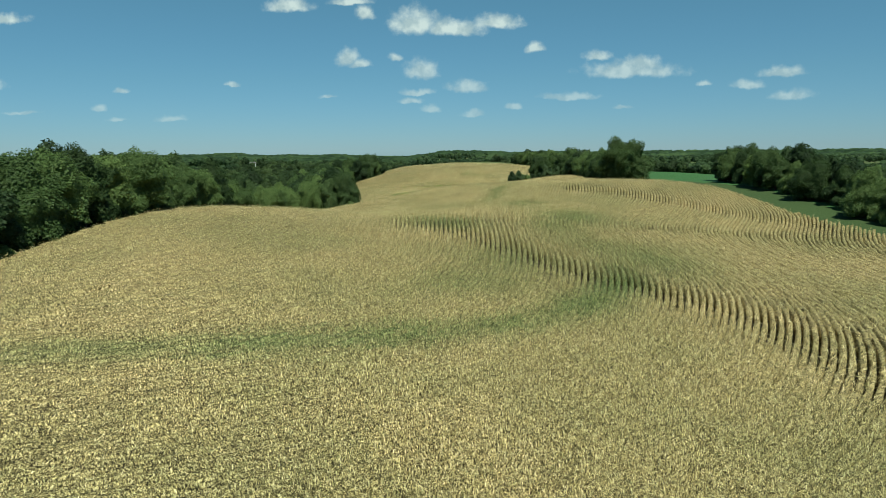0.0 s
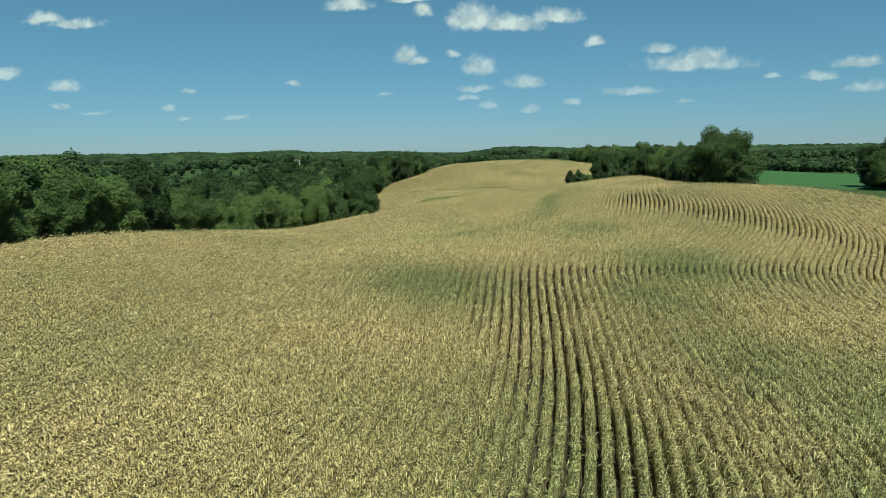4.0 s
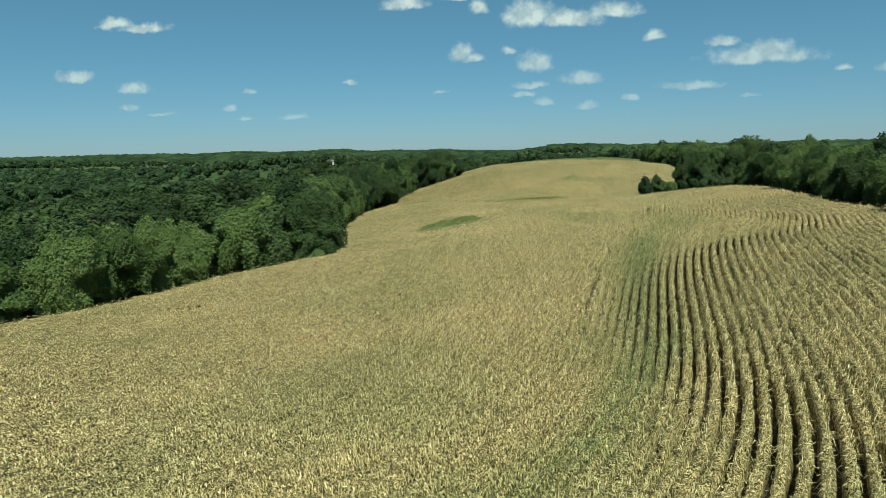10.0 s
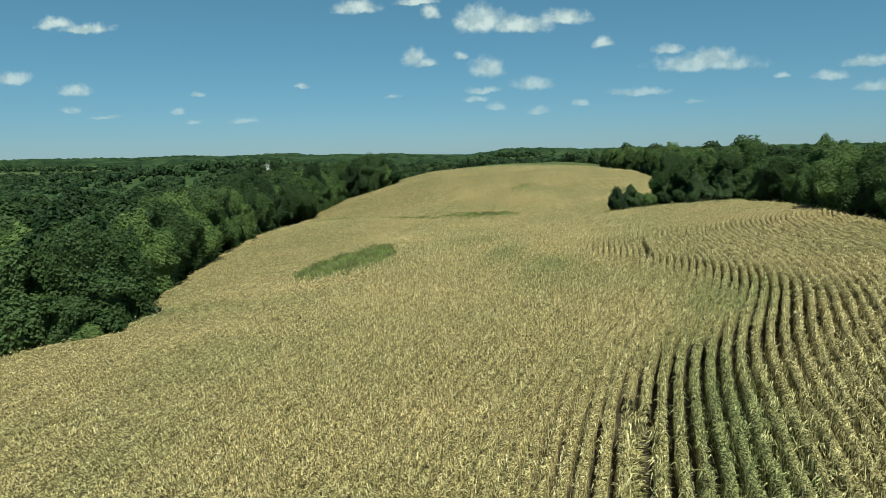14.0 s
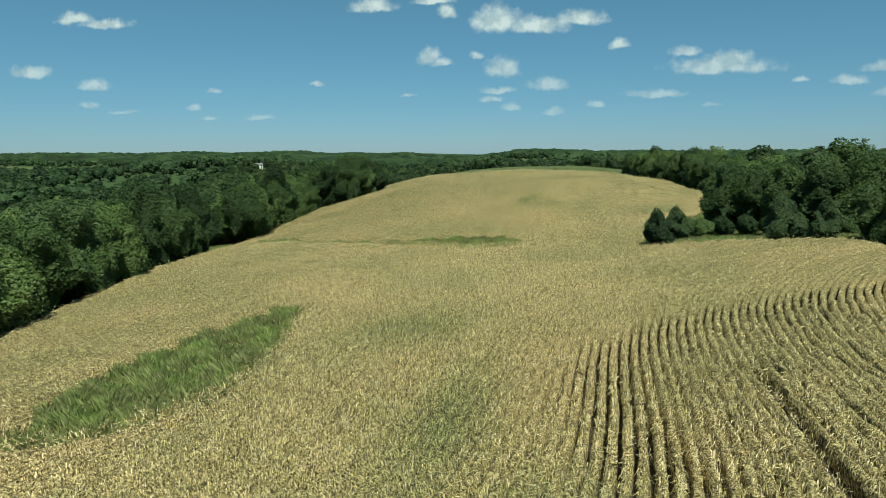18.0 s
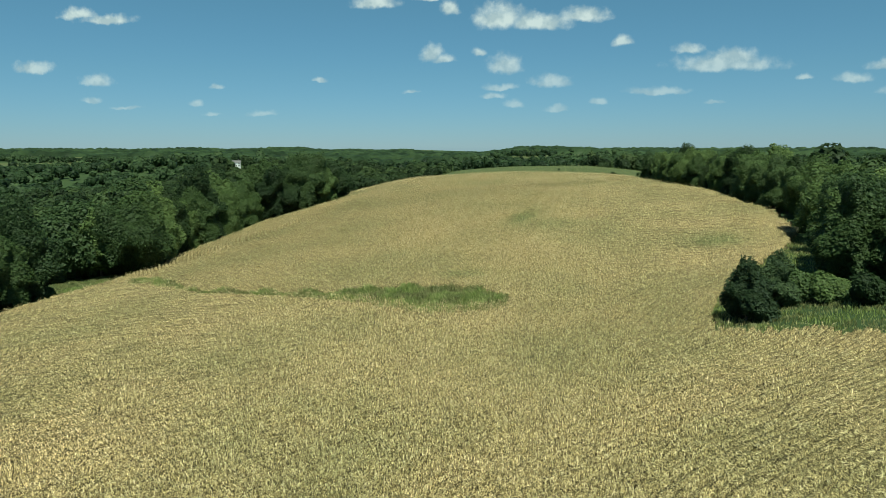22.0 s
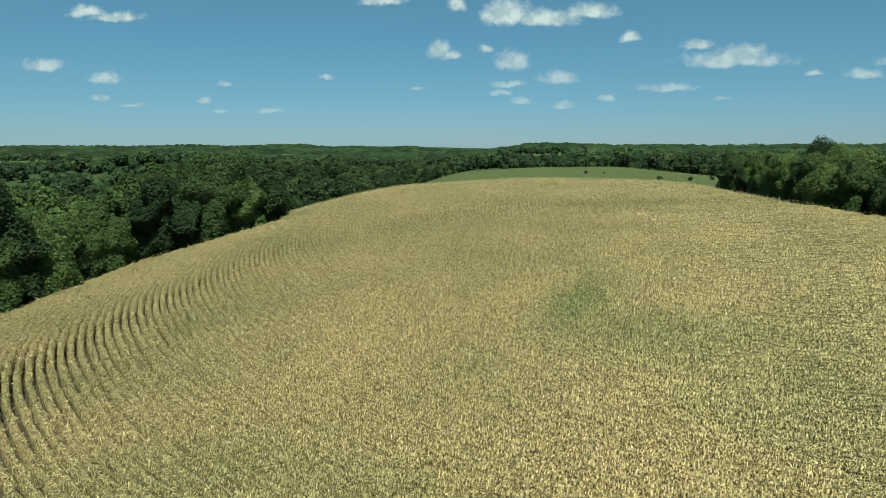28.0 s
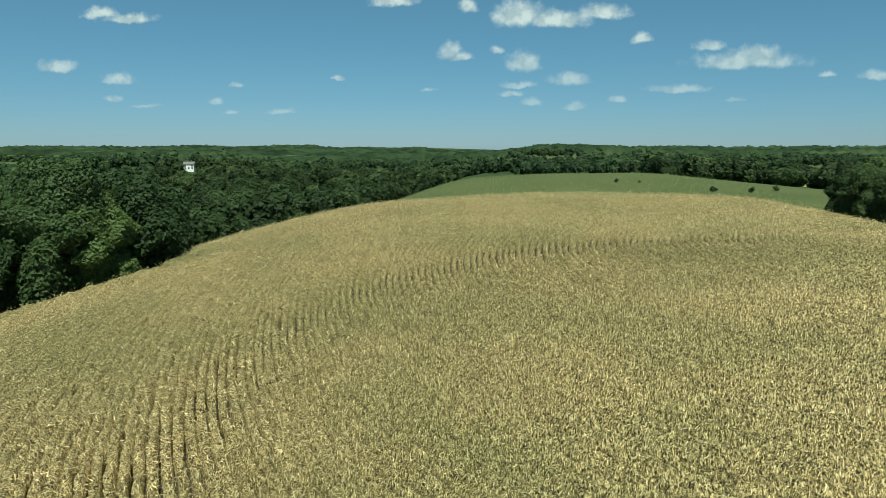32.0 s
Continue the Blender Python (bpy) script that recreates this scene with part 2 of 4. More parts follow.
def grass_blade(t):
    r = island(t)
    lush = ramp(t, r, (0.0, (0.18, 0.235, 0.06)), (0.6, (0.30, 0.36, 0.11)), (1.0, (0.46, 0.49, 0.19)))
    seedy = ramp(t, r, (0.0, (0.13, 0.145, 0.05)), (0.6, (0.26, 0.265, 0.105)), (1.0, (0.42, 0.40, 0.19)))
    return thin(t, mix(t, span(t, noise_of(t, 0.28, 4, 0.6), 0.36, 0.6), lush, seedy), 0.45, 0.55, 0.3)


def leafy(t, tone, dark, mid, light):
    """Leaves in sprays and masses: mottled by spray and by bough, each tree in its own tone."""
    n, f = noise_of(t, 0.45, 3), noise_of(t, 2.2, 5, 0.75)
    pick = calc(t, "ADD", calc(t, "MULTIPLY", island(t), 0.28), calc(t, "MULTIPLY", span(t, f, 0.36, 0.68), 0.72))
    c = ramp(t, pick, (0.0, dark), (0.5, mid), (1.0, light))
    hs = t.nodes.new("ShaderNodeHueSaturation")
    link(t, calc(t, "MULTIPLY_ADD", tone, -0.03, 0.513), hs.inputs["Hue"])
    link(t, calc(t, "MULTIPLY_ADD", tone, 1.05, calc(t, "MULTIPLY_ADD", n, 0.6, 0.17)), hs.inputs["Value"])
    link(t, c, hs.inputs["Color"])
    a = glossy(t, hs.outputs[0], 0.6, 0.2, noise_of(t, 3.0, 3, 0.6), 0.1, 0.4)
    b = t.nodes.new("ShaderNodeBsdfTranslucent")
    link(t, hs.outputs[0], b.inputs["Color"])
    m = t.nodes.new("ShaderNodeMixShader")
    m.inputs[0].default_value = 0.42
    t.links.new(a, m.inputs[1])
    t.links.new(b.outputs[0], m.inputs[2])
    return m.outputs[0]


def foliage(dark, mid, light):
    return lambda t: leafy(t, each(t), dark, mid, light)


def grown(dark, mid, light):
    """Leaves of massed trees: each tree has its own tone."""
    def build(t):
        a = t.nodes.new("ShaderNodeAttribute")
        a.attribute_name = "green"
        return leafy(t, a.outputs["Fac"], dark, mid, light)
    return build


def bark(t):
    n = noise_of(t, 3, 5, 0.7, stretch=(3, 3, 0.5))
    return glossy(t, ramp(t, n, (0.3, (0.05, 0.04, 0.03)), (0.7, (0.16, 0.13, 0.10))), 0.9, 0.2, n, 0.05, 0.8)


M_CORN, M_BODY_GAP_SHADE, M_SOIL = material("corn leaf", corn_leaf), material("corn row body with painted gap shade", corn_body_gap_shade), material("field soil", soil)
M_MEADOW, M_GRASS, M_BARK = material("meadow", meadow), material("grass blade", grass_blade), material("bark", bark)
M_TREE = material("tree leaves", foliage((0.054, 0.088, 0.026), (0.085, 0.13, 0.039), (0.142, 0.19, 0.06)))
M_DEEP = material("dark tree leaves", foliage((0.034, 0.06, 0.02), (0.054, 0.088, 0.03), (0.092, 0.13, 0.044)))
M_WOODS = material("valley woods leaves", grown((0.036, 0.06, 0.02), (0.053, 0.083, 0.028), (0.085, 0.115, 0.039)))
M_CEDAR = material("cedar needles", foliage((0.025, 0.045, 0.018), (0.042, 0.07, 0.028), (0.075, 0.105, 0.04)))
M_PASTURE = material("pasture", pasture)
M_BEANS, M_PALE = material("soybean field", beans), material("hay field", hayfield)
M_BOARD, M_ROOF, M_PANE = material("white boards", painted_boards), material("shingles", shingles), material("window glass", dark_glass)
M_FAR = material("far woods", grown((0.034, 0.06, 0.023), (0.05, 0.084, 0.031), (0.072, 0.108, 0.04)))


# ---------------------------------------------------------------- lie of the land
HILLS = [
    (0.7, 0, -2.5, -1.2, 0.4, -1.3, -1.6),
    (3.2, 3.7, -2.3, 0, 1.2, -1.5, -1.7),
    (1.7, 3.6, -5.9, 5.3, -1.6, -3.3, 2.9),
    (1.2, 13.3, -5.6, 8.6, -0.2, -7.3, 4.1),
    (-2.9, 9.4, -10.4, -3.1, 6.4, 1.1, 3.9),
    (-0.7, -1, -1.1, 5.9, -1.4, -2.8, 2.3),
    (7.3, -3.6, -5.5, 5, -1.4, 0.9, 2.9),
    (5.7, 1.5, -1.3, -1.1, -2, 2.4, 1.7),
    (-0.2, -0.9, -3.3, -0.8, -1.3, -2.3, -0.5),
    (-0.3, 0.8, -1.7, 4, 3.3, 0.6, 1.4),
    (1.8, 2, -1.9, -1.2, -1.1, 0.5, 0.5),
    (1.4, 0.8, 1.8, 5.9, 3.7, -1.1, -2.5),
    (0.3, -0.9, -2.8, -2.6, -0.2, -0.1, -1),
]
HILL_X, HILL_Y = np.array([-105, -70, -35, 0, 35, 70, 105.0]), np.arange(-40, 681, 60.0)


def ease(a, b, x):
    k = np.clip((x - a) / (b - a), 0, 1)
    return k * k * (3 - 2 * k)


def ground_z(x, y):
    x, y = np.asarray(x, float), np.asarray(y, float)
    left = -13 * ease(-30, -95, x) - 6 * ease(-90, -260, x)
    right = 2.0 * ease(20, 60, x) - 10 * ease(90, 320, x)
    z = -2.5 + left + right - 6 * ease(620, 900, y)
    bx = np.exp(-0.5 * ((x[..., None] - HILL_X) / 38) ** 2)
    by = np.exp(-0.5 * ((y[..., None] - HILL_Y) / 58) ** 2)
    z = z + np.einsum("...j,ji,...i->...", by, np.array(HILLS), bx)
    z = z + 9.5 * np.exp(-0.5 * (((x - 15) / 58) ** 2 + ((y - 790) / 62) ** 2))
    far = np.hypot(x, y - 300)
    roll = 3.5 * np.sin(x / 210 + 1.3) * np.sin(y / 260 + 0.4) + 2.5 * np.sin((x + y) / 330 + 2)
    z = z + roll * ease(450, 900, far) * (1 - 0.5 * ease(1000, 1900, far))
    z = z + 27 * np.exp(-0.5 * (((x + 300) / 150) ** 2 + ((y - 1025) / 85) ** 2))
    return z + 7 * ease(700, 2600, far) + 15 * ease(-150, -900, x) * ease(900, 2200, far)


def soup(name, verts, sizes, mat, shades=None):
    """One mesh from an array of corners; sizes: corners of each face, which share no corners with other faces' arrays beyond order."""
    me = bpy.data.meshes.new(name)
    idx, starts, totals = sizes
    me.vertices.add(len(verts))
    me.vertices.foreach_set("co", np.ascontiguousarray(verts, dtype=np.float32).ravel())
    me.loops.add(len(idx))
    me.loops.foreach_set("vertex_index", idx.astype(np.int32))
    me.polygons.add(len(starts))
    me.polygons.foreach_set("loop_start", starts.astype(np.int32))
    me.polygons.foreach_set("loop_total", totals.astype(np.int32))
    if shades is not None:
        at = me.attributes.new("green", "FLOAT", "POINT")
        at.data.foreach_set("value", shades.astype(np.float32))
    me.update(calc_edges=True)
    me.materials.append(mat)
    return new(name, me)


def pattern(count, nv, faces):
    """Face arrays for count copies of a little mesh of nv corners."""
    base = np.concatenate([np.array(f) for f in faces])
    tot = np.array([len(f) for f in faces])
    idx = (base[None] + nv * np.arange(count)[:, None]).ravel()
    totals = np.tile(tot, count)
    starts = np.concatenate([[0], np.cumsum(totals)[:-1]])
    return idx, starts, totals


def graded(a, b, step, far_a, far_b, grow=1.16):
    mid = list(np.arange(a, b + 0.1, step))
    s, q = step, b
    while q < far_b:
        s *= grow
        q += s
        mid.append(min(q, far_b))
    s, q = step, a
    while q > far_a:
        s *= grow
        q -= s
        mid.insert(0, max(q, far_a))
    return np.array(mid)


# outline of the corn field, anticlockwise from its near right corner
FIELD = [(84, -60), (83, 127), (78, 152), (77, 200), (70, 234), (60, 262), (59, 288), (62, 313), (63, 345), (60, 372), (53, 378), (45, 388), (40.2, 391), (33.4, 394.8),
         (35.4, 404), (39, 413.4), (47, 426.5), (54.7, 437), (62, 450), (66, 475), (64, 500), (64, 525), (58, 549), (57, 600), (60, 655), (20, 660), (-30, 645),
         (-64, 604), (-60, 580), (-50, 558), (-74, 540), (-77, 500), (-72, 458), (-69, 415), (-58, 343), (-48, 307), (-35, 275), (-60, 271),
         (-62, 230), (-59, 150), (-57, 60), (-56, -60)]


# other crops round about
BEANS = [(87, 40), (340, 40), (360, 640), (150, 640), (100, 420), (82, 290), (82, 240), (90, 200)]
FAR_BEANS = [(-430, 585), (-236, 596), (-262, 632), (-450, 640)]
STUBBLE = [(-310, 400), (-215, 395), (-205, 455), (-300, 470)]
PASTURE = [(-80, 560), (-85, 700), (-95, 830), (130, 840), (120, 640), (100, 560)]
OPEN = [[(-330, 1380), (120, 1430), (90, 1600), (-350, 1550)], [(300, 1080), (720, 1140), (740, 1290), (320, 1250)],
        [(-1250, 1700), (-800, 1740), (-790, 1950), (-1250, 1900)], [(200, 1800), (900, 1850), (900, 2200), (180, 2120)]]
FAR_HAY = [(160, 900), (420, 880), (460, 1020), (190, 1040)]


def wood_cover(x, y):
    """Over nothing where woods stand, under it in the open fields between them."""
    return np.sin(x / 190 + 0.6) * np.sin(y / 150 + 1.0) + 0.6 * np.sin((x - 1.7 * y) / 130) + 0.25 * np.sin(x / 37 + y / 61) + 0.6 + 0.5 * ease(1500, 900, np.hypot(x, y)) + 1.6 * np.exp(-0.5 * (((x + 340) / 170) ** 2 + ((y - 1010) / 130) ** 2))


def inside(x, y, ring):
    hit = np.zeros(np.shape(x), bool)
    for (x0, y0), (x1, y1) in zip(ring, ring[1:] + ring[:1]):
        if y0 != y1:
            hit ^= ((y0 > y) != (y1 > y)) & (x < (x1 - x0) * (y - y0) / (y1 - y0) + x0)
    return hit


def ring_gap(x, y, ring):
    """Distance to the outline of a ring."""
    best = np.full(np.shape(x), 1e9)
    for (x0, y0), (x1, y1) in zip(ring, ring[1:] + ring[:1]):
        dx, dy = x1 - x0, y1 - y0
        k = np.clip(((x - x0) * dx + (y - y0) * dy) / (dx * dx + dy * dy + 1e-9), 0, 1)
        best = np.minimum(best, np.hypot(x - x0 - k * dx, y - y0 - k * dy))
    return best


gx, gy = graded(-120, 126, 3.0, -4700, 4700), graded(-60, 720, 3.0, -900, 4900)
XX, YY = np.meshgrid(gx, gy)
ZZ = ground_z(XX, YY)
nx, ny = len(gx), len(gy)
quads = (np.arange(ny - 1)[:, None] * nx + np.arange(nx - 1)[None]).ravel()
me = bpy.data.meshes.new("ground")
me.from_pydata(np.stack([XX, YY, ZZ], -1).reshape(-1, 3).tolist(), [], np.stack([quads, quads + 1, quads + nx + 1, quads + nx], -1).tolist())
me.materials.append(M_MEADOW)
for extra in (M_SOIL, M_BEANS, M_PALE, M_PASTURE):
    me.materials.append(extra)
fx, fy = XX.ravel()[quads] + 1.5, YY.ravel()[quads] + 1.5
kind = inside(fx, fy, FIELD).astype(np.int32)
for ring, which in ((BEANS, 2), (FAR_BEANS, 2), (STUBBLE, 3), (FAR_HAY, 3), (PASTURE, 4)):
    kind[inside(fx, fy, ring) & (kind == 0)] = which
for i, ring in enumerate(OPEN):
    kind[inside(fx, fy, ring) & (kind == 0)] = (4, 4, 4, 2)[i]
open_far = (kind == 0) & ((fx < -290) | (fx > 360) | (fy > 990)) & (wood_cover(fx, fy) <= 0.05)
kind[open_far] = 4
me.polygons.foreach_set("material_index", kind)
me.shade_smooth()
ground = tagged(new("ground", me), "rolling farmland with bare soil under the corn and rough grass", "ground", kind="structure")


# ---------------------------------------------------------------- corn
ROW = 0.70
# bearing of the rows, degrees right of +y, along the near part of the field
WAVE_Y = [-60, 30, 45, 60, 75, 90, 104, 118, 128, 136, 145, 155, 166, 176, 186, 200, 225, 245, 262, 276, 290, 302, 318, 332, 345, 356, 370, 392, 398, 404, 408, 413, 420, 430]
WAVE_B = [62, 60, 48, 27, 14, 1, -5, -1, 4, 12, 25, 36, 33, 18, 8, 6, 9, 14, 28, 22, 12, 5, 9, 14, 22, 36, 48, 62, 50, 10, 4, 12, 52, 65]
wave_y = np.arange(-200, 900, 0.5)
wave_s = np.tan(np.radians(np.interp(wave_y, WAVE_Y, WAVE_B)))
wave_s = np.convolve(np.pad(wave_s, 20, mode="edge"), np.ones(41) / 41, "valid")
wave_g = np.cumsum(wave_s / (1 + 0.45 * wave_s)) * 0.5
# a grassy draw parts the near rows from those that ring the far hill
DRAW = [(-90, 462), (-61, 449), (-38, 423), (-10, 422), (8, 416), (22, 414), (32, 424), (45, 430), (90, 432)]


# sidesteps of the near rows, in metres, at places 20 m apart across and 25 m apart along
SIDESTEP = np.array([[0.0, 1.5, 1.5, 0.4], [-2.1, 0.1, 0.5, -0.1], [1.1, 0.9, -3.6, -1.6], [-1.8, -0.8, -2.2, -0.7], [0.7, -3.2, -0.2, 0.6], [1.1, 0.0, 1.1, -1.6],
                     [-1.8, 0.3, -2.1, -3.2], [-0.2, 0.3, -1.8, -1.7], [-0.7, -0.1, -1.7, -1.5]])


def rows_near(x, y):
    x, y = np.asarray(x, float), np.asarray(y, float)
    bx = np.exp(-0.5 * ((x[..., None] - np.arange(0, 61, 20)) / 17) ** 2)
    by = np.exp(-0.5 * ((y[..., None] - np.arange(40, 241, 25)) / 21) ** 2)
    return x - np.interp(y + 0.45 * (x - 15), wave_y, wave_g) + np.einsum("...j,ji,...i->...", by, SIDESTEP, bx)


def rows_far(x, y):
    return np.hypot(x - 48, (y - 556) * 0.86) * 0.94 + 1.95 * np.sin(x / 17 + y / 31)


def beyond_draw(x, y):
    return y > np.interp(x, [p[0] for p in DRAW], [p[1] for p in DRAW])


def level_lines(fn, x0, x1, y0, y1, cell):
    """Short pieces of the level lines of fn, ROW apart, joined end to end across a triangulated grid."""
    xs, ys = np.arange(x0, x1 + cell, cell), np.arange(y0, y1 + cell, cell)
    X, Y = np.meshgrid(xs, ys)
    F = fn(X, Y) / ROW
    P = np.stack([X, Y, F], -1)
    a, b, c, d = P[:-1, :-1], P[:-1, 1:], P[1:, 1:], P[1:, :-1]
    tri = np.concatenate([np.stack([a, b, c], -2).reshape(-1, 3, 3), np.stack([a, c, d], -2).reshape(-1, 3, 3)])
    order = np.argsort(tri[:, :, 2], axis=1)
    tri = np.take_along_axis(tri, order[:, :, None], 1)
    lo, mid, hi = tri[:, 0], tri[:, 1], tri[:, 2]
    first = np.ceil(lo[:, 2])
    found = []
    for k in range(9):
        lev = first + k
        on = lev < hi[:, 2]
        l, m, h, v = lo[on], mid[on], hi[on], lev[on][:, None]
        p = l + (h - l) * (v - l[:, 2:]) / (h[:, 2:] - l[:, 2:] + 1e-9)
        low = v < m[:, 2:]
        q = np.where(low, l + (m - l) * (v - l[:, 2:]) / (m[:, 2:] - l[:, 2:] + 1e-9), m + (h - m) * (v - m[:, 2:]) / (h[:, 2:] - m[:, 2:] + 1e-9))
        found.append(np.concatenate([p[:, :2], q[:, :2], v], 1))
    return np.concatenate(found)


def normals(fn, x, y):
    e = 0.05
    p = fn(x, y)
    g = np.stack([(fn(x + e, y) - p) / e, (fn(x, y + e) - p) / e], -1)
    return g / np.linalg.norm(g, axis=-1, keepdims=True)


def hashed(x, y, k):
    v = np.sin(np.round(x * 50) * 12.9898 + np.round(y * 50) * 78.233 + k * 37.7) * 43758.5453
    return v - np.floor(v)


# greener stretches of the crop: x, y, half length across, half length along, turn, strength
GREENER = [(-28, 53.0, 8, 2.2, 15, 0.6), (-17, 55.5, 8, 2.3, 10, 0.68), (-5, 57.5, 8, 2.4, 9, 0.75), (6, 61.0, 6, 2.5, 25, 0.75), (13.5, 67.5, 6, 2.5, 48, 0.75), (19.5, 76.5, 6, 2.5, 58, 0.75),
           (22.8, 86, 5, 2.4, 85, 0.5), (7, 88, 6, 9, 0, 0.45), (3, 75, 6, 5, 0, 0.45), (29, 98, 7, 9, 0, 0.5), (24, 103, 6, 8, 0, 0.4),
           (-1, 121, 5, 9, 20, 0.6), (25, 135, 6, 9, -15, 0.65), (20, 122, 5, 6, 0, 0.6), (15, 213, 1.9, 14, -6, 0.52), (12.6, 188, 1.5, 8, -17, 0.55), (9.5, 178, 4.5, 1.6, 52, 0.55), (0, 168, 12, 3, 35, 0.55), (19, 164, 5, 6, 0, 0.6)]
GREENER_TOO = [(17, 226, 2.0, 20, -9, 0.56), (27, 262, 3, 7, -25, 0.5), (8, 299, 2, 9, -4, 0.55), (13, 284, 3, 5, 0, 0.6), (13, 478, 2.2, 6, -15, 0.7), (20, 470, 6, 4, 0, 0.35),
               (0, 503, 9, 1.6, -40, 0.22), (3, 431, 3, 1.5, 0, 0.6), (46, 443, 4, 4, 0, 0.6), (-42, 285, 10, 3, 0, 0.5), (0, 326, 5, 5, 0, 0.4), (-58, 560, 9, 4, 20, 0.6)]


def greenness(x, y):
    g = np.zeros(np.shape(x))
    for cx, cy, rx, ry, turn, amount in GREENER + GREENER_TOO:
        c, s = math.cos(radians(turn)), math.sin(radians(turn))
        dx, dy = x - cx, y - cy
        g = np.maximum(g, min(1.0, amount * 1.25) * np.exp(-0.5 * (((dx * c + dy * s) / rx) ** 2 + ((dy * c - dx * s) / ry) ** 2)))
    return g + 0.10 * np.sin(x / 9 + 2 * np.sin(y / 23)) * np.sin(y / 13 + 1.5 * np.sin(x / 17))


# weedy hollows without corn
WEEDS = [(-23, 301), (-27, 312), (-26, 327), (-21, 347), (-17, 345), (-11, 318), (-11, 308), (-15, 302)]
SWALE = [(-64, 449), (-39, 423.6), (-21, 423.2), (-8, 425.5), (-1, 425.5), (6, 423), (11, 417), (11, 413), (7, 411), (0, 411), (-6, 415), (-11, 418.5), (-25, 421.8), (-38, 422.2), (-64, 444)]
# thin stands: x, y, half length across and along
THIN = [(-42.0, 388.8, 4.5, 3.0), (-38.7, 222, 3.5, 2.5), (-37.5, 66, 1.5, 9)]


def corn_rows(fn, mine, rng):
    seg = level_lines(fn, -80, 92, -56, 668, 3.0)
    mx, my = (seg[:, 0] + seg[:, 2]) / 2, (seg[:, 1] + seg[:, 3]) / 2
    ok = inside(mx, my, FIELD) & mine(mx, my) & ~inside(mx, my, WEEDS) & ~inside(mx, my, SWALE)
    # one row never came up beside the green rows
    ok &= ~((np.abs(mx - 12.6 - (my - 222) * 0.14) < 0.3) & (my > 205) & (my < 236))
    # and another died off part of the way
    if fn is rows_near:
        ok &= ~((seg[:, 4] == np.round(rows_near(25.6, 291.3) / ROW)) & (my > 286) & (my < 306))
    for cx, cy, rx, ry in THIN:
        ok &= (((mx - cx) / rx) ** 2 + ((my - cy) / ry) ** 2 > 1) | (rng.random(len(mx)) < 0.45)
    return seg[ok]


def ragged_edge(seg, fn):
    """Plants that lean into the bare row from both sides."""
    mx, my = (seg[:, 0] + seg[:, 2]) / 2, (seg[:, 1] + seg[:, 3]) / 2
    gap = mx - 12.6 - (my - 222) * 0.14
    near = seg[(np.abs(gap) < 1.1) & (my > 204) & (my < 237)].copy()
    toward = -np.sign((near[:, 0] + near[:, 2]) / 2 - 12.6 - ((near[:, 1] + near[:, 3]) / 2 - 222) * 0.14)
    near[:, 0] += 0.24 * toward
    near[:, 2] += 0.24 * toward
    return near


def body_height(x, y):
    """Lower where the plants stand thick with leaves, and stunted beside the weedy hollows."""
    side = np.abs(x - 9 - 3 * np.sin(y / 90))
    gap = np.minimum(ring_gap(x, y, WEEDS), ring_gap(x, y, SWALE))
    return np.interp(side, [11, 20, 30, 42], [0.95, 1.05, 1.15, 1.28]) * (0.4 + 0.6 * ease(0.2, 3.5, gap))


def ridges(seg, fn, name, mat):
    """The standing bodies of the rows."""
    n = len(seg)
    V = np.empty((n, 2, 4, 3))
    for e in (0, 1):
        x, y = seg[:, 2 * e], seg[:, 2 * e + 1]
        nrm = normals(fn, x, y)
        z, tall = ground_z(x, y), body_height(x, y)
        wide = np.interp(tall, [0.9, 1.3], [0.26, 0.32])
        for k, (across, up) in enumerate(((-wide, 0.1), (-wide * 0.74, 1.0), (wide * 0.74, 1.0), (wide, 0.1))):
            V[:, e, k, 0] = x + nrm[:, 0] * (across + 0.2 * (hashed(x, y, k) - 0.5))
            V[:, e, k, 1] = y + nrm[:, 1] * (across + 0.2 * (hashed(x, y, k) - 0.5))
            V[:, e, k, 2] = z + tall * up + 0.42 * up * (hashed(x, y, k + 5) - 0.5)
    return soup(name, V.reshape(-1, 3), pattern(n, 8, [(0, 1, 5, 4), (1, 2, 6, 5), (2, 3, 7, 6)]), mat, np.repeat(np.clip(greenness(seg[:, 0], seg[:, 1]), 0, 1), 8))


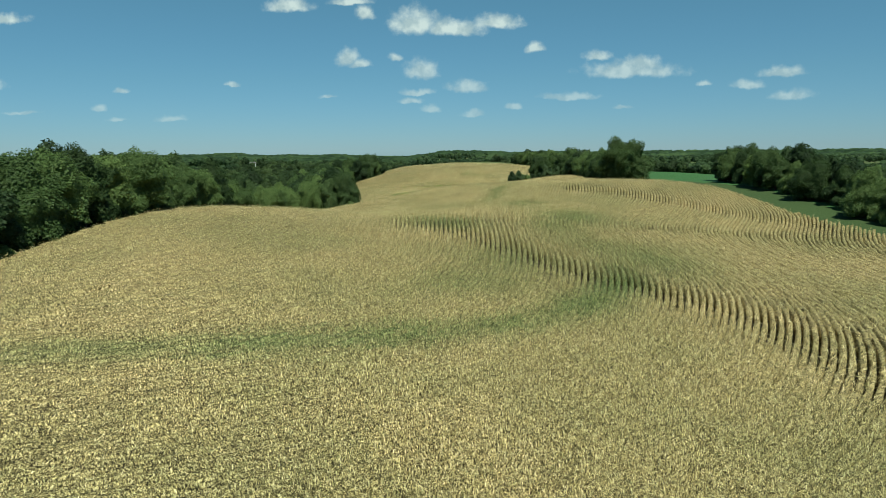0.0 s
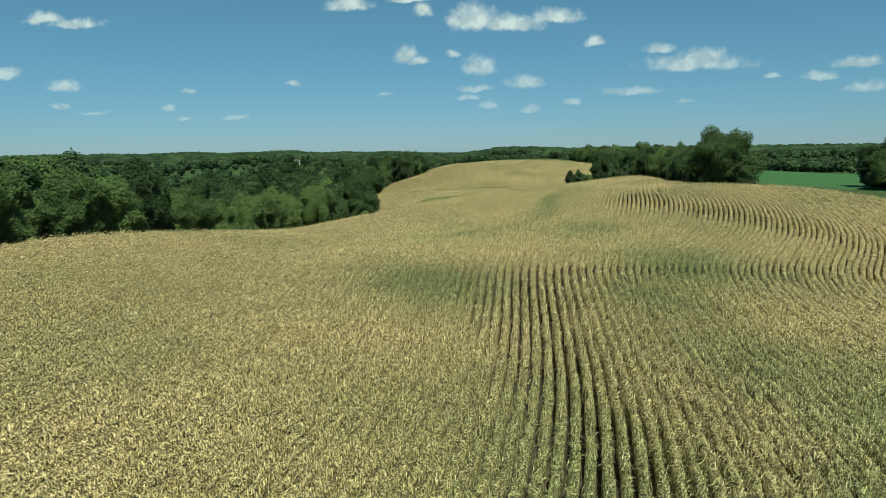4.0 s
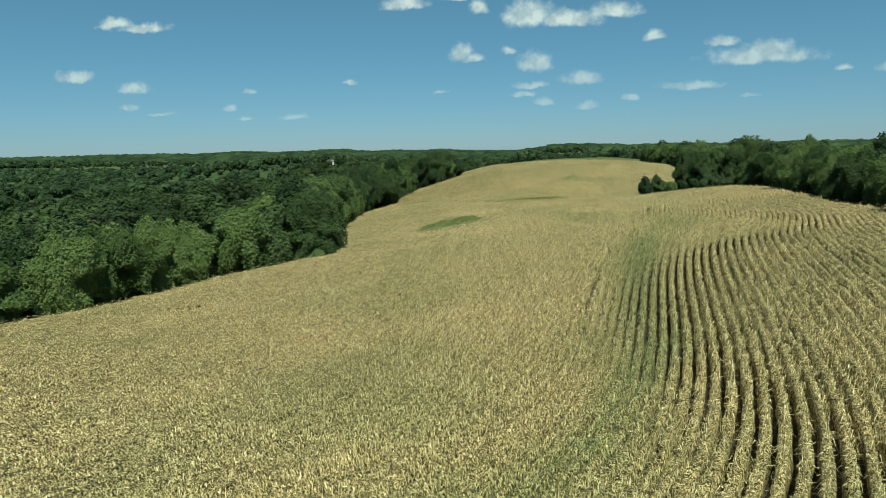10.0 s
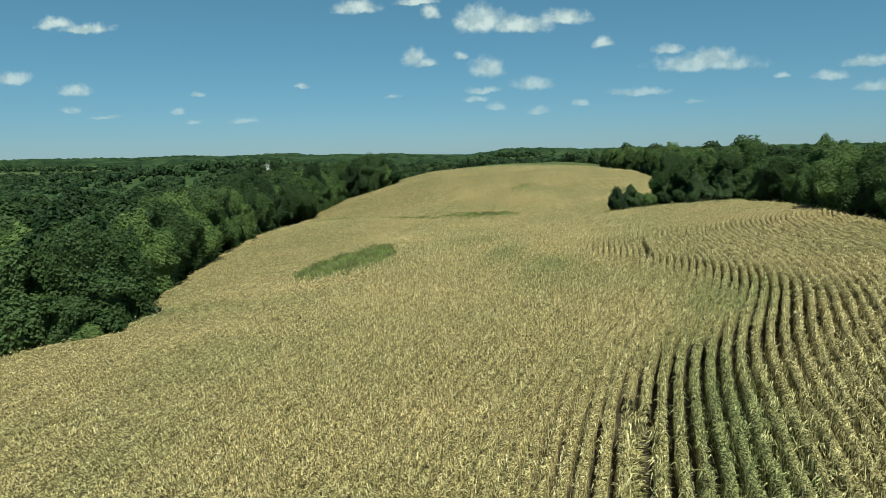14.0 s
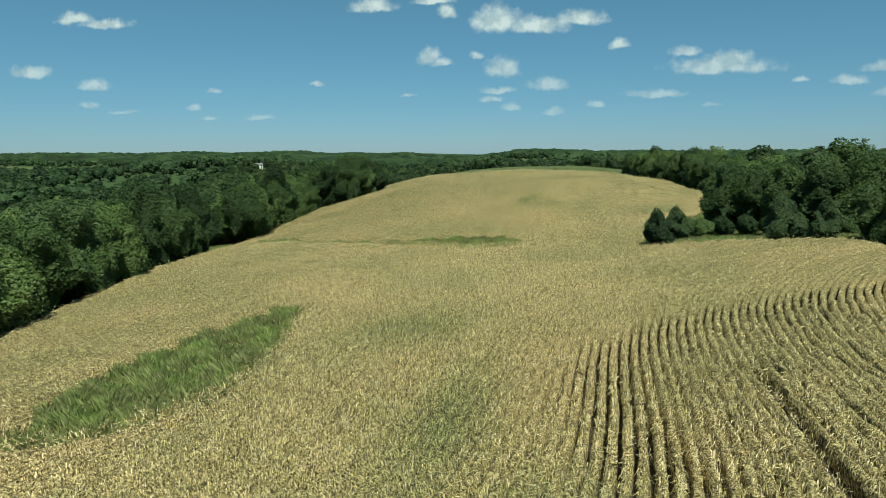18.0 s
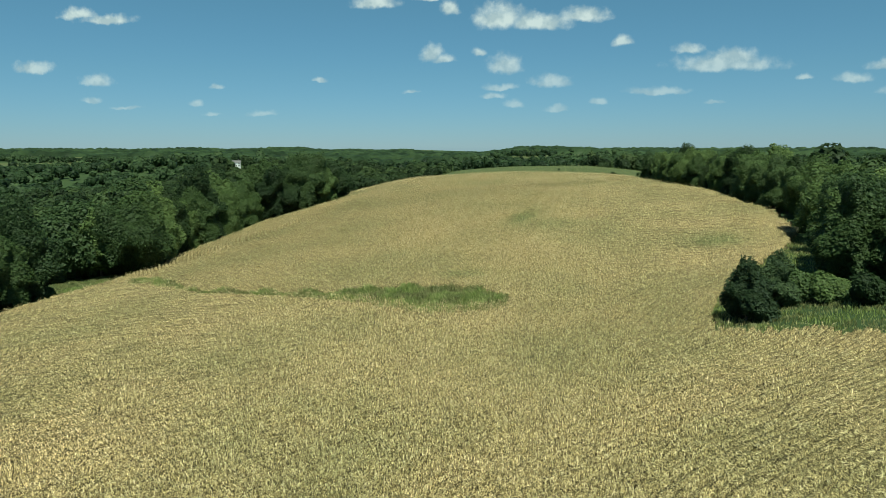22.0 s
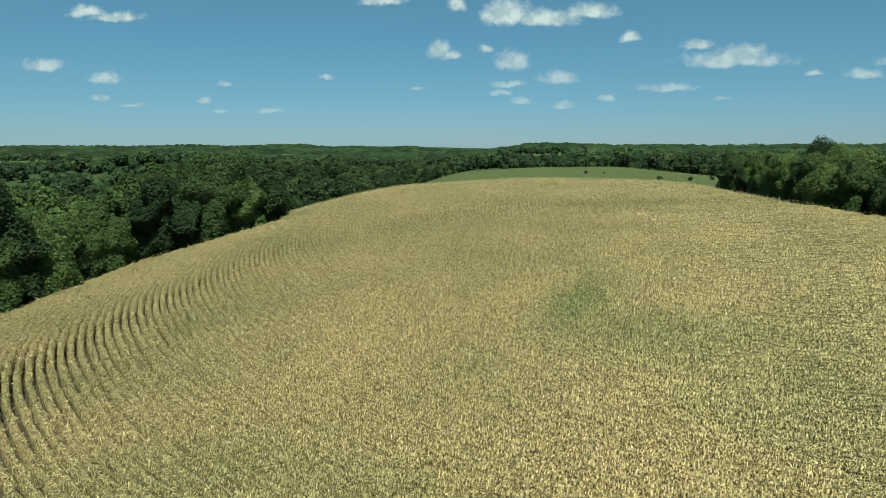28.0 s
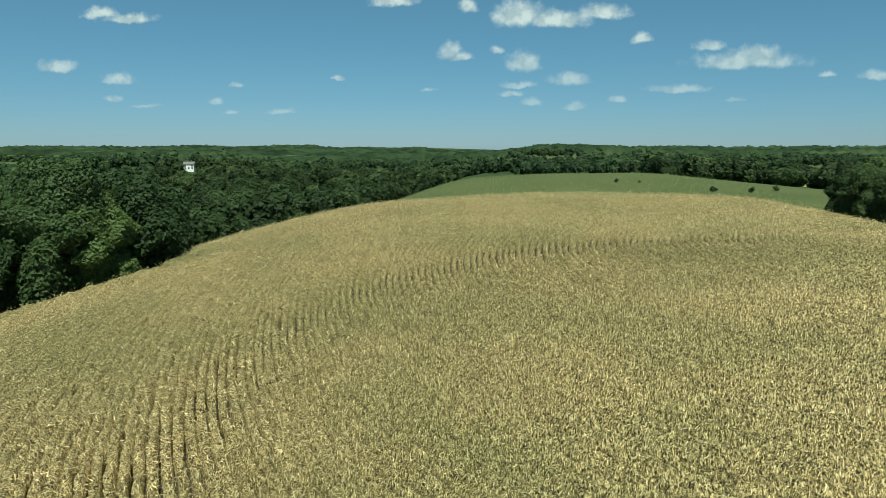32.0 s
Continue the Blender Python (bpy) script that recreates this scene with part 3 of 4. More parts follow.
def blades(seg, fn, per_metre, size, rng, name, kind="leaf", broad=1.0):
    """Arching leaves, plain slivers of leaf or upright tassels along the rows."""
    length = np.hypot(seg[:, 2] - seg[:, 0], seg[:, 3] - seg[:, 1])
    count = rng.poisson(length * per_metre)
    seg = np.repeat(seg, count, axis=0)
    n = len(seg)
    k = rng.random(n)
    x, y = seg[:, 0] + (seg[:, 2] - seg[:, 0]) * k, seg[:, 1] + (seg[:, 3] - seg[:, 1]) * k
    nrm = normals(fn, x, y)
    tan = np.stack([-nrm[:, 1], nrm[:, 0]], -1)
    a = rng.integers(0, 2, n) * np.pi + rng.normal(0, 0.9, n)
    out = np.cos(a)[:, None] * nrm + np.sin(a)[:, None] * tan
    side = np.stack([-out[:, 1], out[:, 0]], -1)
    up = rng.random(n) ** 0.75
    # plants stand taller and shorter in drifts
    stand = 1.0 + 0.10 * np.sin(x * 0.9 + 3 * np.sin(y * 0.31)) * np.sin(y * 0.7 + 2 * np.sin(x * 0.23)) + 0.06 * np.sin(x * 2.1 + y * 1.7)
    h = (0.45 + 1.2 * up) * stand + rng.normal(0, 0.06, n)
    reach = size * rng.uniform(0.3, 0.85, n) * (1.15 - 0.45 * up)
    lift = size * rng.uniform(0.1, 0.65, n) * (0.45 + 0.6 * up)
    tip = lift - size * rng.uniform(0.0, 0.75, n)
    w = size * broad * rng.uniform(0.027, 0.052, n)
    base = np.stack([x, y], -1) + nrm * rng.normal(0, 0.07, (n, 1))
    if kind == "leaf":
        corners = ((0.0, 0 * lift, 0.0), (0.45, lift, 1.0), (1.0, tip, 0.0), (0.45, lift, -1.0))
        faces = [(0, 3, 1), (1, 3, 2)]
    elif kind == "sliver":
        corners = ((0.05, lift * 0.3, 0.8), (0.12, lift * 0.3, -0.8), (1.0, (lift + tip) / 2, 0.0))
        faces = [(0, 1, 2)]
    elif kind == "litter":
        h, reach, w = rng.uniform(0.04, 0.22, n), reach * 1.1, w * 1.5
        corners = ((0.0, 0 * lift, 0.0), (0.45, 0.06 * lift, 1.0), (1.0, 0 * lift, 0.0), (0.45, 0.06 * lift, -1.0))
        faces = [(0, 3, 1), (1, 3, 2)]
    else:
        h, reach, w = 1.65 * stand, reach * 0.22, w * 0.6
        corners = ((0.0, 0 * lift, 0.9), (0.0, 0 * lift, -0.9), (1.0, size * rng.uniform(0.5, 0.85, n), 0.0))
        faces = [(0, 1, 2)]
    z = ground_z(x, y) + h
    V = np.empty((n, len(corners), 3))
    for j, (far, rise, wide) in enumerate(corners):
        V[:, j, :2] = base + out * (far * reach)[:, None] + side * (wide * w)[:, None]
        V[:, j, 2] = z + rise + 0.35 * wide * w * np.sin(a * 3)
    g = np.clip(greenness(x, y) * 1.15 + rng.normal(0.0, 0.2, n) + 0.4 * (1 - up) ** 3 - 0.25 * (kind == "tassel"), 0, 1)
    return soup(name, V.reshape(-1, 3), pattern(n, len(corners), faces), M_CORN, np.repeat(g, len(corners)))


rng = np.random.default_rng(5)
field = tagged(new("corn_field"), "ripening tan corn with green streaks in curving contour rows", "corn field", kind="stuff")
for fn, mine in ((rows_near, lambda x, y: ~beyond_draw(x, y)), (rows_far, beyond_draw)):
    seg = corn_rows(fn, mine, rng)
    mx, my = (seg[:, 0] + seg[:, 2]) / 2, (seg[:, 1] + seg[:, 3]) / 2
    side = np.abs(mx - 9 - 3 * np.sin(my / 90)) + rng.uniform(-3.5, 3.5, len(mx))
    close = (side < 19) & (my > 18) & (my < 530)
    next_to = ~close & (side < 33) & (my > 20) & (my < 580)
    rest = ~close & ~next_to & (my > 18)
    stump = (np.abs(mx - 12.6 - (my - 222) * 0.14) < 0.5) & (my > 200) & (my < 240)
    for ob in (ridges(seg[~stump], fn, "row_bodies", M_BODY_GAP_SHADE), blades(ragged_edge(seg, fn) if fn is rows_near else seg[:4], fn, 30, 0.72, rng, "leaves"),
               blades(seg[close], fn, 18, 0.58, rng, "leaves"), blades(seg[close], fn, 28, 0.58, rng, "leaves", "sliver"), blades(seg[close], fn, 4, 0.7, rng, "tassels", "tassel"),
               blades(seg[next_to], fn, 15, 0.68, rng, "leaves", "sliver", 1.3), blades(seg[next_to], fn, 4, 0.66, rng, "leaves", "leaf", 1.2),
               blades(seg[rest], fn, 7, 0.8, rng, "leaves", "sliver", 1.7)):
        ob.parent = field
# trampled stalks lie in the bare row
ly = np.arange(204, 238, 0.5)
lx = 12.6 + (ly - 222) * 0.14
blades(np.stack([lx[:-1], ly[:-1], lx[1:], ly[1:], 0 * lx[1:]], 1), rows_near, 60, 0.62, rng, "stalk_litter", "litter").parent = field


# ---------------------------------------------------------------- weeds and grass
def grassland(name, label, ring_or_fn, box, per_m2, tall, rng):
    x0, x1, y0, y1 = box
    n = int((x1 - x0) * (y1 - y0) * per_m2)
    x, y = rng.uniform(x0, x1, n), rng.uniform(y0, y1, n)
    ok = ring_or_fn(x, y)
    x, y = x[ok], y[ok]
    n = len(x)
    z = ground_z(x, y)
    a = rng.uniform(0, 2 * np.pi, n)
    rise = 0.75 + 0.25 * np.sin(x * 0.9 + 2 * np.sin(y * 0.6)) + 0.18 * np.sin(y * 1.7 + x)
    h = tall * rise * rng.uniform(0.55, 1.1, n)
    lean = h * rng.uniform(0.15, 0.6, n)
    w = rng.uniform(0.025, 0.06, n)
    V = np.empty((n, 4, 3))
    for j, (far, up, wide) in enumerate(((0.0, 0.0, 0.6), (0.0, 0.0, -0.6), (0.35, 0.7, -1.0), (1.0, 1.0, 0.4))):
        V[:, j, 0] = x + np.cos(a) * lean * far - np.sin(a) * w * wide
        V[:, j, 1] = y + np.sin(a) * lean * far + np.cos(a) * w * wide
        V[:, j, 2] = z + h * up - (0.05 if up == 0 else 0)
    ob = soup(name, V.reshape(-1, 3), pattern(n, 4, [(0, 1, 2, 3)]), M_GRASS)
    return tagged(ob, label, "grass", kind="stuff")


rng = np.random.default_rng(9)
grassland("weed_patch", "tall green weeds filling a drowned-out hollow in the corn", lambda x, y: inside(x, y, WEEDS), (-30, -9, 298, 350), 75, 1.5, rng)
grassland("grass_swale", "rank green grass along the draw between corn rows", lambda x, y: inside(x, y, SWALE), (-66, 14, 404, 456), 70, 1.35, rng)
grassland("verge_grass", "rough green grass between field edge and trees",
          lambda x, y: ~inside(x, y, FIELD) & (ring_gap(x, y, FIELD) < 24) & ((np.abs(x - 48) < 26) & (y > 380) & (y < 450) | (x < -55) & (y > 430) & (y < 470)), (-90, 76, 380, 470), 18, 0.6, rng)
grassland("pasture_grass", "green pasture on the rise beyond the corn",
          lambda x, y: ~inside(x, y, FIELD) & (rng.random(len(x)) < np.clip(1.4 - (y - 640) / 150, 0.2, 1)), (-75, 85, 606, 800), 0.7, 0.7, rng)


# ---------------------------------------------------------------- trees
def tube(bm, a, b, ra, rb, sides=6):
    a, b = Vector(a), Vector(b)
    q = (b - a).to_track_quat("Z", "Y")
    ring = []
    for c, r in ((a, ra), (b, rb)):
        ring.append([bm.verts.new(c + q @ Vector((r * math.cos(i * 2 * math.pi / sides), r * math.sin(i * 2 * math.pi / sides), 0))) for i in range(sides)])
    for i in range(sides):
        j = (i + 1) % sides
        bm.faces.new((ring[0][i], ring[0][j], ring[1][j], ring[1][i]))
    bm.faces.new(ring[1])


def part(name, bm, mat, parent, label=""):
    me = bpy.data.meshes.new(name)
    bm.to_mesh(me)
    bm.free()
    me.materials.append(mat)
    ob = new(name, me)
    ob.parent = parent
    if label:
        ob["label"] = label
    return ob


def unit(v):
    return v / np.linalg.norm(v, axis=-1, keepdims=True)


def slips(p, nrm, w, rng):
    """Small three-cornered leaf sprays at p, facing along nrm."""
    t1 = unit(np.cross(nrm, rng.normal(0, 1, p.shape)))
    t2 = np.cross(nrm, t1)
    a = rng.uniform(0.5, 1.1, (len(p), 3, 1)) * w[:, None, None]
    V = np.stack([p + t1 * a[:, 0], p - t1 * a[:, 1] * 0.6 + t2 * a[:, 1] * 0.75, p - t1 * a[:, 2] * 0.6 - t2 * a[:, 2] * 0.75], 1)
    return V.reshape(-1, 3)


def globe(fine):
    bm = bmesh.new()
    bmesh.ops.create_icosphere(bm, subdivisions=fine, radius=1.0)
    d = np.array([v.co[:] for v in bm.verts])
    f = np.array([[v.index for v in p.verts] for p in bm.faces])
    bm.free()
    return d, f


GLOBES = {fine: globe(fine) for fine in (1, 2, 3, 4, 5)}


def hull(lobes, fine, rng, rough=0.1, floor=0.2, clumps=120):
    """The leafy surface that wraps rounded boughs, with clumps of leaves that stand out of it: corners and triangles."""
    d, f = GLOBES[fine]
    L = np.array(lobes)
    c = np.average(L[:, :3], axis=0, weights=L[:, 3] ** 2)
    o = L[:, :3] - c
    b = d @ o.T
    disc = b * b - (o * o).sum(1) + L[:, 3] ** 2
    t = np.where(disc > 0, b + np.sqrt(np.maximum(disc, 0)), 0).clip(0)
    t = np.maximum((t ** 7).sum(1) ** (1 / 7) * 0.93, 0.5 * np.median(t.max(1)))
    if clumps:
        k = unit(rng.normal(0, 1, (clumps, 3)))
        wide = rng.uniform(0.10, 0.26, clumps)
        t = t * (1 + (rng.uniform(-0.2, 0.34, clumps) * np.exp((d @ k.T - 1) / wide ** 2 * 1.6)).sum(1).clip(-0.3, 0.45))
    t = t * (1 + rng.normal(0, rough, len(t)).clip(-2 * rough, 2 * rough))
    p = c + d * t[:, None]
    p[:, 2] = np.maximum(p[:, 2], floor)
    return p, f


def leafage(lobes, leaves, size, rng, floor=0.2, fine=4, clumps=120, rough=0.03, deep=0.16):
    """A crown: a dense inner surface, and a deep layer of leaf sprays over it. Corners and faces."""
    P, F = hull(lobes, fine, rng, rough, floor, clumps)
    a, b, c = P[F[:, 0]], P[F[:, 1]], P[F[:, 2]]
    mid = P.mean(0)
    nrm = np.cross(b - a, c - a)
    area = np.linalg.norm(nrm, axis=1)
    k = rng.choice(len(F), leaves, p=area / area.sum())
    u = np.sort(rng.random((leaves, 2)), axis=1)
    q = a[k] * u[:, :1] + b[k] * (u[:, 1:] - u[:, :1]) + c[k] * (1 - u[:, 1:])
    n = unit(nrm[k] + 1e-9)
    q = mid + (q - mid) * (1 - deep + 1.25 * deep * rng.random(leaves) ** 0.7)[:, None]
    q[:, 2] = np.maximum(q[:, 2], floor)
    S = slips(q, unit(n * 0.8 + (0, 0, 0.5) + rng.normal(0, 0.33, (leaves, 3))), size * rng.uniform(0.55, 1.3, leaves), rng)
    V = np.concatenate([mid + (P - mid) * (1 - deep), S])
    idx = np.concatenate([F.ravel(), len(P) + np.arange(3 * leaves)])
    m = len(F) + leaves
    return V, (idx, 3 * np.arange(m), np.full(m, 3))


def crown_mesh(lobes, leaves, size, mat, rng, floor=0.2, fine=4, clumps=120, rough=0.03, deep=0.16):
    V, faces = leafage(lobes, leaves, size, rng, floor, fine, clumps, rough, deep)
    return soup("crown", V, faces, mat)


def make_tree(kind, height, width, leaves, seed, mat, size_of_leaf=0.18, low=0.16, fine=4, clumps=120):
    rng = np.random.default_rng(seed)
    root = new(kind)
    cedar = kind == "cedar"
    top = Vector((rng.normal(0, 0.3), rng.normal(0, 0.3), height * (0.62 if not cedar else 0.9)))
    fork = Vector((top.x * 0.3, top.y * 0.3, height * 0.22))
    bm = bmesh.new()
    tube(bm, (0, 0, -0.8), fork, height * 0.022, height * 0.017, 8)
    tube(bm, fork, top, height * 0.017, height * 0.005, 7)
    part("trunk", bm, M_BARK, root)
    lobes = []
    count = 12 if not cedar else 10
    for i in range(count):
        ang = i * 2.4 + rng.normal(0, 0.35)
        lev = (i + rng.uniform(0.2, 0.8)) / count
        if cedar:
            r, size, z = width * 0.36 * (1.0 - 0.85 * lev), width * (0.33 - 0.2 * lev), height * (0.12 + 0.76 * lev)
        else:
            swell = math.sin(math.pi * (0.18 + 0.72 * lev))
            r, size, z = width * 0.36 * swell * rng.uniform(0.75, 1.1), width * rng.uniform(0.15, 0.25), height * (low + (0.86 - low) * lev)
        lobes.append((r * math.cos(ang), r * math.sin(ang), z, size))
    for l in lobes[1:12:3]:
        bm = bmesh.new()
        k = rng.uniform(0.2, 0.6)
        tube(bm, fork.lerp(top, k), l[:3], height * 0.008, height * 0.002, 5)
        part("limb", bm, M_BARK, root)
    if not cedar:
        lobes += [(0, 0, height * 0.84, width * 0.2), (0, 0, height * 0.5, width * 0.33), (0, 0, height * 0.34, width * 0.26)]
    crown_mesh(lobes, leaves, size_of_leaf, mat, rng, 0.2, fine, clumps).parent = root
    return root


def make_shrub(kind, height, width, leaves, seed, mat):
    rng = np.random.default_rng(seed)
    root = new(kind)
    lobes = [(rng.normal(0, width * 0.2), rng.normal(0, width * 0.2), height * rng.uniform(0.25, 0.72), width * rng.uniform(0.2, 0.32)) for _ in range(5)]
    for l in lobes[:3]:
        bm = bmesh.new()
        tube(bm, (l[0] * 0.2, l[1] * 0.2, -0.4), l[:3], 0.06, 0.02, 5)
        part("stem", bm, M_BARK, root)
    crown_mesh(lobes, leaves, 0.2, mat, rng, 0.05, 2, 40, 0.06).parent = root
    return root


BROAD = [make_tree("tree", 13.5 + 1.3 * (i % 3), 10.0 + i % 4, 14000, 40 + i, (M_TREE, M_TREE, M_DEEP)[i % 3], 0.31, 0.14, 3, 150) for i in range(8)]
BACK = [make_tree("tree", 13.5 + 1.3 * (i % 3), 10.0 + i % 4, 5500, 50 + i, (M_TREE, M_DEEP)[i % 2], 0.48, 0.2, 3, 120) for i in range(6)]
CEDAR = [make_tree("cedar", 7.2, 4.6, 9000, 80 + i, M_CEDAR, 0.19, 0.2, 3, 160) for i in range(2)]
SHRUB = [make_shrub("shrub", 3.6, 4.4, 2200, 90 + i, (M_TREE, M_DEEP)[i % 2]) for i in range(4)]
BIG = [make_tree("oak", 16.5, 16.5, 30000, 71, M_TREE, 0.33, 0.1, 4, 260)]
for ob in BROAD + BACK:
    tagged(ob, "leafy green broadleaf tree standing along the field edge", "tree", "trees at the field edge")
for ob in CEDAR:
    tagged(ob, "dark green bushy cedar at the field corner", "cedar", "cedars at the field corner")
for ob in SHRUB:
    tagged(ob, "dense green brush growing below the trees", "shrub", "brush along the woods")
tagged(BIG[0], "broad round oak standing out above the field edge", "tree")
used = set()


def plant(kinds, i, x, y, scale=1.0, turn=0.0, sink=0.0):
    src = kinds[i % len(kinds)]
    m = pose(x, y, float(ground_z(x, y)) - sink, 0, 0, turn)
    if src.name not in used:
        used.add(src.name)
        src.matrix_basis = m
        src.scale = (scale,) * 3
        return src
    was = tuple(src.scale)
    src.scale = (scale,) * 3
    ob = copy_thing(src, m)
    src.scale = was
    return ob


def belt(line, depth, gap, rng, scale=(0.72, 1.08), brush=True):
    """Trees along a line, in rows behind one another to its left, with brush in front."""
    for (x0, y0), (x1, y1) in zip(line, line[1:]):
        length = math.hypot(x1 - x0, y1 - y0)
        tx, ty = (x1 - x0) / length, (y1 - y0) / length
        for k in range(-1 if brush else 0, depth):
            step = gap if k >= 0 else 3.6
            s = rng.uniform(0, step)
            while s < length:
                off = (4.8 + k * gap * 0.85 + rng.normal(0, 1.1)) if k >= 0 else 4.6 + rng.uniform(-1.0, 3.0)
                x, y = x0 + tx * s - ty * off, y0 + ty * s + tx * off
                if not inside(np.array(x), np.array(y), FIELD):
                    if k >= 0:
                        plant(BROAD if k == 0 else BACK, int(rng.integers(0, 99)), x, y, rng.uniform(*scale), rng.uniform(0, 360))
                    else:
                        plant(SHRUB, int(rng.integers(0, 99)), x, y, rng.uniform(0.7, 1.25), rng.uniform(0, 360))
                s += step * rng.uniform(0.75, 1.25)


rng = np.random.default_rng(11)
belt([(-57, 40), (-59, 160)], 3, 8, rng, (0.75, 0.97))
belt([(-59, 160), (-62, 230), (-60, 271)], 3, 7.5, rng, (0.8, 1.0))
belt([(-60, 274), (-36, 277), (-49, 307), (-59, 343), (-70, 415), (-73, 440)], 3, 7.2, rng, (0.75, 1.15))
belt([(-73, 464), (-78, 500), (-75, 540), (-52, 558)], 3, 7.0, rng, (0.95, 1.35))
belt([(60, 376), (64, 345), (63, 313), (60, 288), (62, 268)], 2, 7, rng, (0.55, 0.8))
belt([(58, 614), (58, 600), (59, 549), (65, 525), (65, 500), (67, 475), (64, 452), (62, 446)], 2, 7.2, rng, (0.62, 0.86))
belt([(68, 450), (58, 435), (52, 418), (54, 405), (66, 388), (92, 380)], 2, 7.2, rng, (0.7, 1.0))
belt([(88, 234), (88, 205), (86, 140), (88, 112)], 2, 8, rng, (0.52, 0.75))
plant(BIG, 0, 67, 257, 0.88, 40)
for i, (x, y, s) in enumerate(((38.3, 400.0, 1.1), (55.5, 382.5, 1.3), (61.0, 378, 1.1), (42.4, 403.5, 1.05), (58.8, 386.5, 0.95))):
    plant(CEDAR, i, x, y, s, 70 * i)
for i, (x, y, s) in enumerate(((53.5, 410.5, 0.92), (63, 404, 0.85), (68, 397, 0.9), (73, 390, 0.9))):
    plant(BROAD, i, x, y, s, 50 * i)
for x, y, s in ((44.5, 406, 1.5), (41, 402.5, 1.0), (48, 404, 1.2), (51.5, 401, 1.15), (55, 398, 1.2), (58.5, 394.5, 1.1), (61, 391, 1.1), (68, 386, 1.0), (47, 412, 1.1), (63, 395, 1.0), (-44, 690, 0.5), (-20, 668, 0.45), (60, 705, 0.6), (75, 715, 0.6), (32, 740, 0.5), (40, 735, 0.4), (88, 730, 0.7)):
    plant(SHRUB, int(x + 50), x, y, s, 3 * x)


# ---------------------------------------------------------------- woods that cover the country round about
def open_land(x, y):
    free = inside(x, y, FIELD) | inside(x, y, BEANS) | inside(x, y, FAR_BEANS) | inside(x, y, STUBBLE) | inside(x, y, FAR_HAY)
    for ring in OPEN:
        free |= inside(x, y, ring)
    free |= (np.abs(x - 20) < 100 - 0.1 * np.abs(y - 700)) & (y > 560) & (y < 835)
    return free | (ring_gap(x, y, FIELD) < 20) & (y < 700) | (x > -45) & (y < 640) & (x < 90)


rng = np.random.default_rng(21)
n = 7400
cx, cy = rng.uniform(-300, 240, n), rng.uniform(20, 1000, n)
patchy = np.sin(cx / 61 + 0.6) * np.sin(cy / 83 + 1.0) + 0.5 * np.sin((cx - cy) / 47)
yard = (np.abs(cx + 283 + (cy - 984) * 0.56) < 11) & (cy > 945)
ok = ~open_land(cx, cy) & ~yard & ((patchy > -1.1) | (cx > -200)) & ((cx < -60) | (cx > 60)) & ((cx < 0) | (rng.random(n) < 0.5) & (cy > 430))
cx, cy = cx[ok], cy[ok]
n = len(cx)
# a few shapes of crown, set down over and over with their own turn and size
SHAPES = []
for k in range(15):
    w, h = (9.0 if k < 10 else 11.0) + k % 3, 10.0
    lobes = [(rng.normal(0, w * 0.2), rng.normal(0, w * 0.2), h * rng.uniform(0.35, 0.85), w * rng.uniform(0.17, 0.27)) for _ in range(7)]
    lobes.append((0, 0, h * 0.5, w * 0.34))
    leaves, size, fine = ((1100, 0.6, 2), (420, 0.95, 2), (60, 1.7, 1))[k // 5]
    SHAPES.append(leafage(lobes, leaves, size, rng, 1.0, fine, 40, 0.05))


def massed(name, cx, cy, pick, mat, rng, scale=(0.65, 1.4)):
    """One mesh of many crowns, each with its own turn, size and tone."""
    base = ground_z(cx, cy)
    allV, allI, allT, allG = [], [], [], []
    at = 0
    for k in np.unique(pick):
        V, (idx, st, tot) = SHAPES[k]
        sel = np.flatnonzero(pick == k)
        a, sc = rng.uniform(0, 2 * np.pi, len(sel)), rng.uniform(*scale, len(sel))
        cs, sn = np.cos(a)[:, None], np.sin(a)[:, None]
        W = np.stack([V[None, :, 0] * cs - V[None, :, 1] * sn, V[None, :, 0] * sn + V[None, :, 1] * cs, V[None, :, 2] * np.ones_like(cs)], -1) * sc[:, None, None]
        W += np.stack([cx[sel], cy[sel], base[sel] - 0.5], -1)[:, None]
        W[..., 2] += (sc * rng.uniform(-2.0, 1.5, len(sel)))[:, None]
        allV.append(W.reshape(-1, 3))
        allG.append(np.repeat(rng.beta(1.1, 1.7, len(sel)), len(V)))
        allI.append((idx[None] + at + len(V) * np.arange(len(sel))[:, None]).ravel())
        allT.append(np.tile(tot, len(sel)))
        at += len(V) * len(sel)
    tot = np.concatenate(allT)
    return soup(name, np.concatenate(allV), (np.concatenate(allI), np.concatenate([[0], np.cumsum(tot)[:-1]]), tot), mat, np.concatenate(allG))


pick = rng.integers(0, 5, n) + np.where((cx > -125) & (cx < 0) & (cy < 620), 0, 5)
woods = massed("valley_woods", cx, cy, pick, M_WOODS, rng)
tagged(woods, "dense green deciduous woods filling the valley", "woods", kind="stuff")


def hashed_cell(i, j, k):
    v = np.sin(i * 12.9898 + j * 78.233 + k * 37.719) * 43758.5453
    return v - np.floor(v)


def wooded(x, y):
    lane = (np.abs(x + 283 + (y - 984) * 0.56) < 11) & (y > 945) & (y < 994)
    return ~open_land(x, y) & ((x < -290) | (x > 230) | (y > 990)) & (wood_cover(x, y) > 0) & ~lane


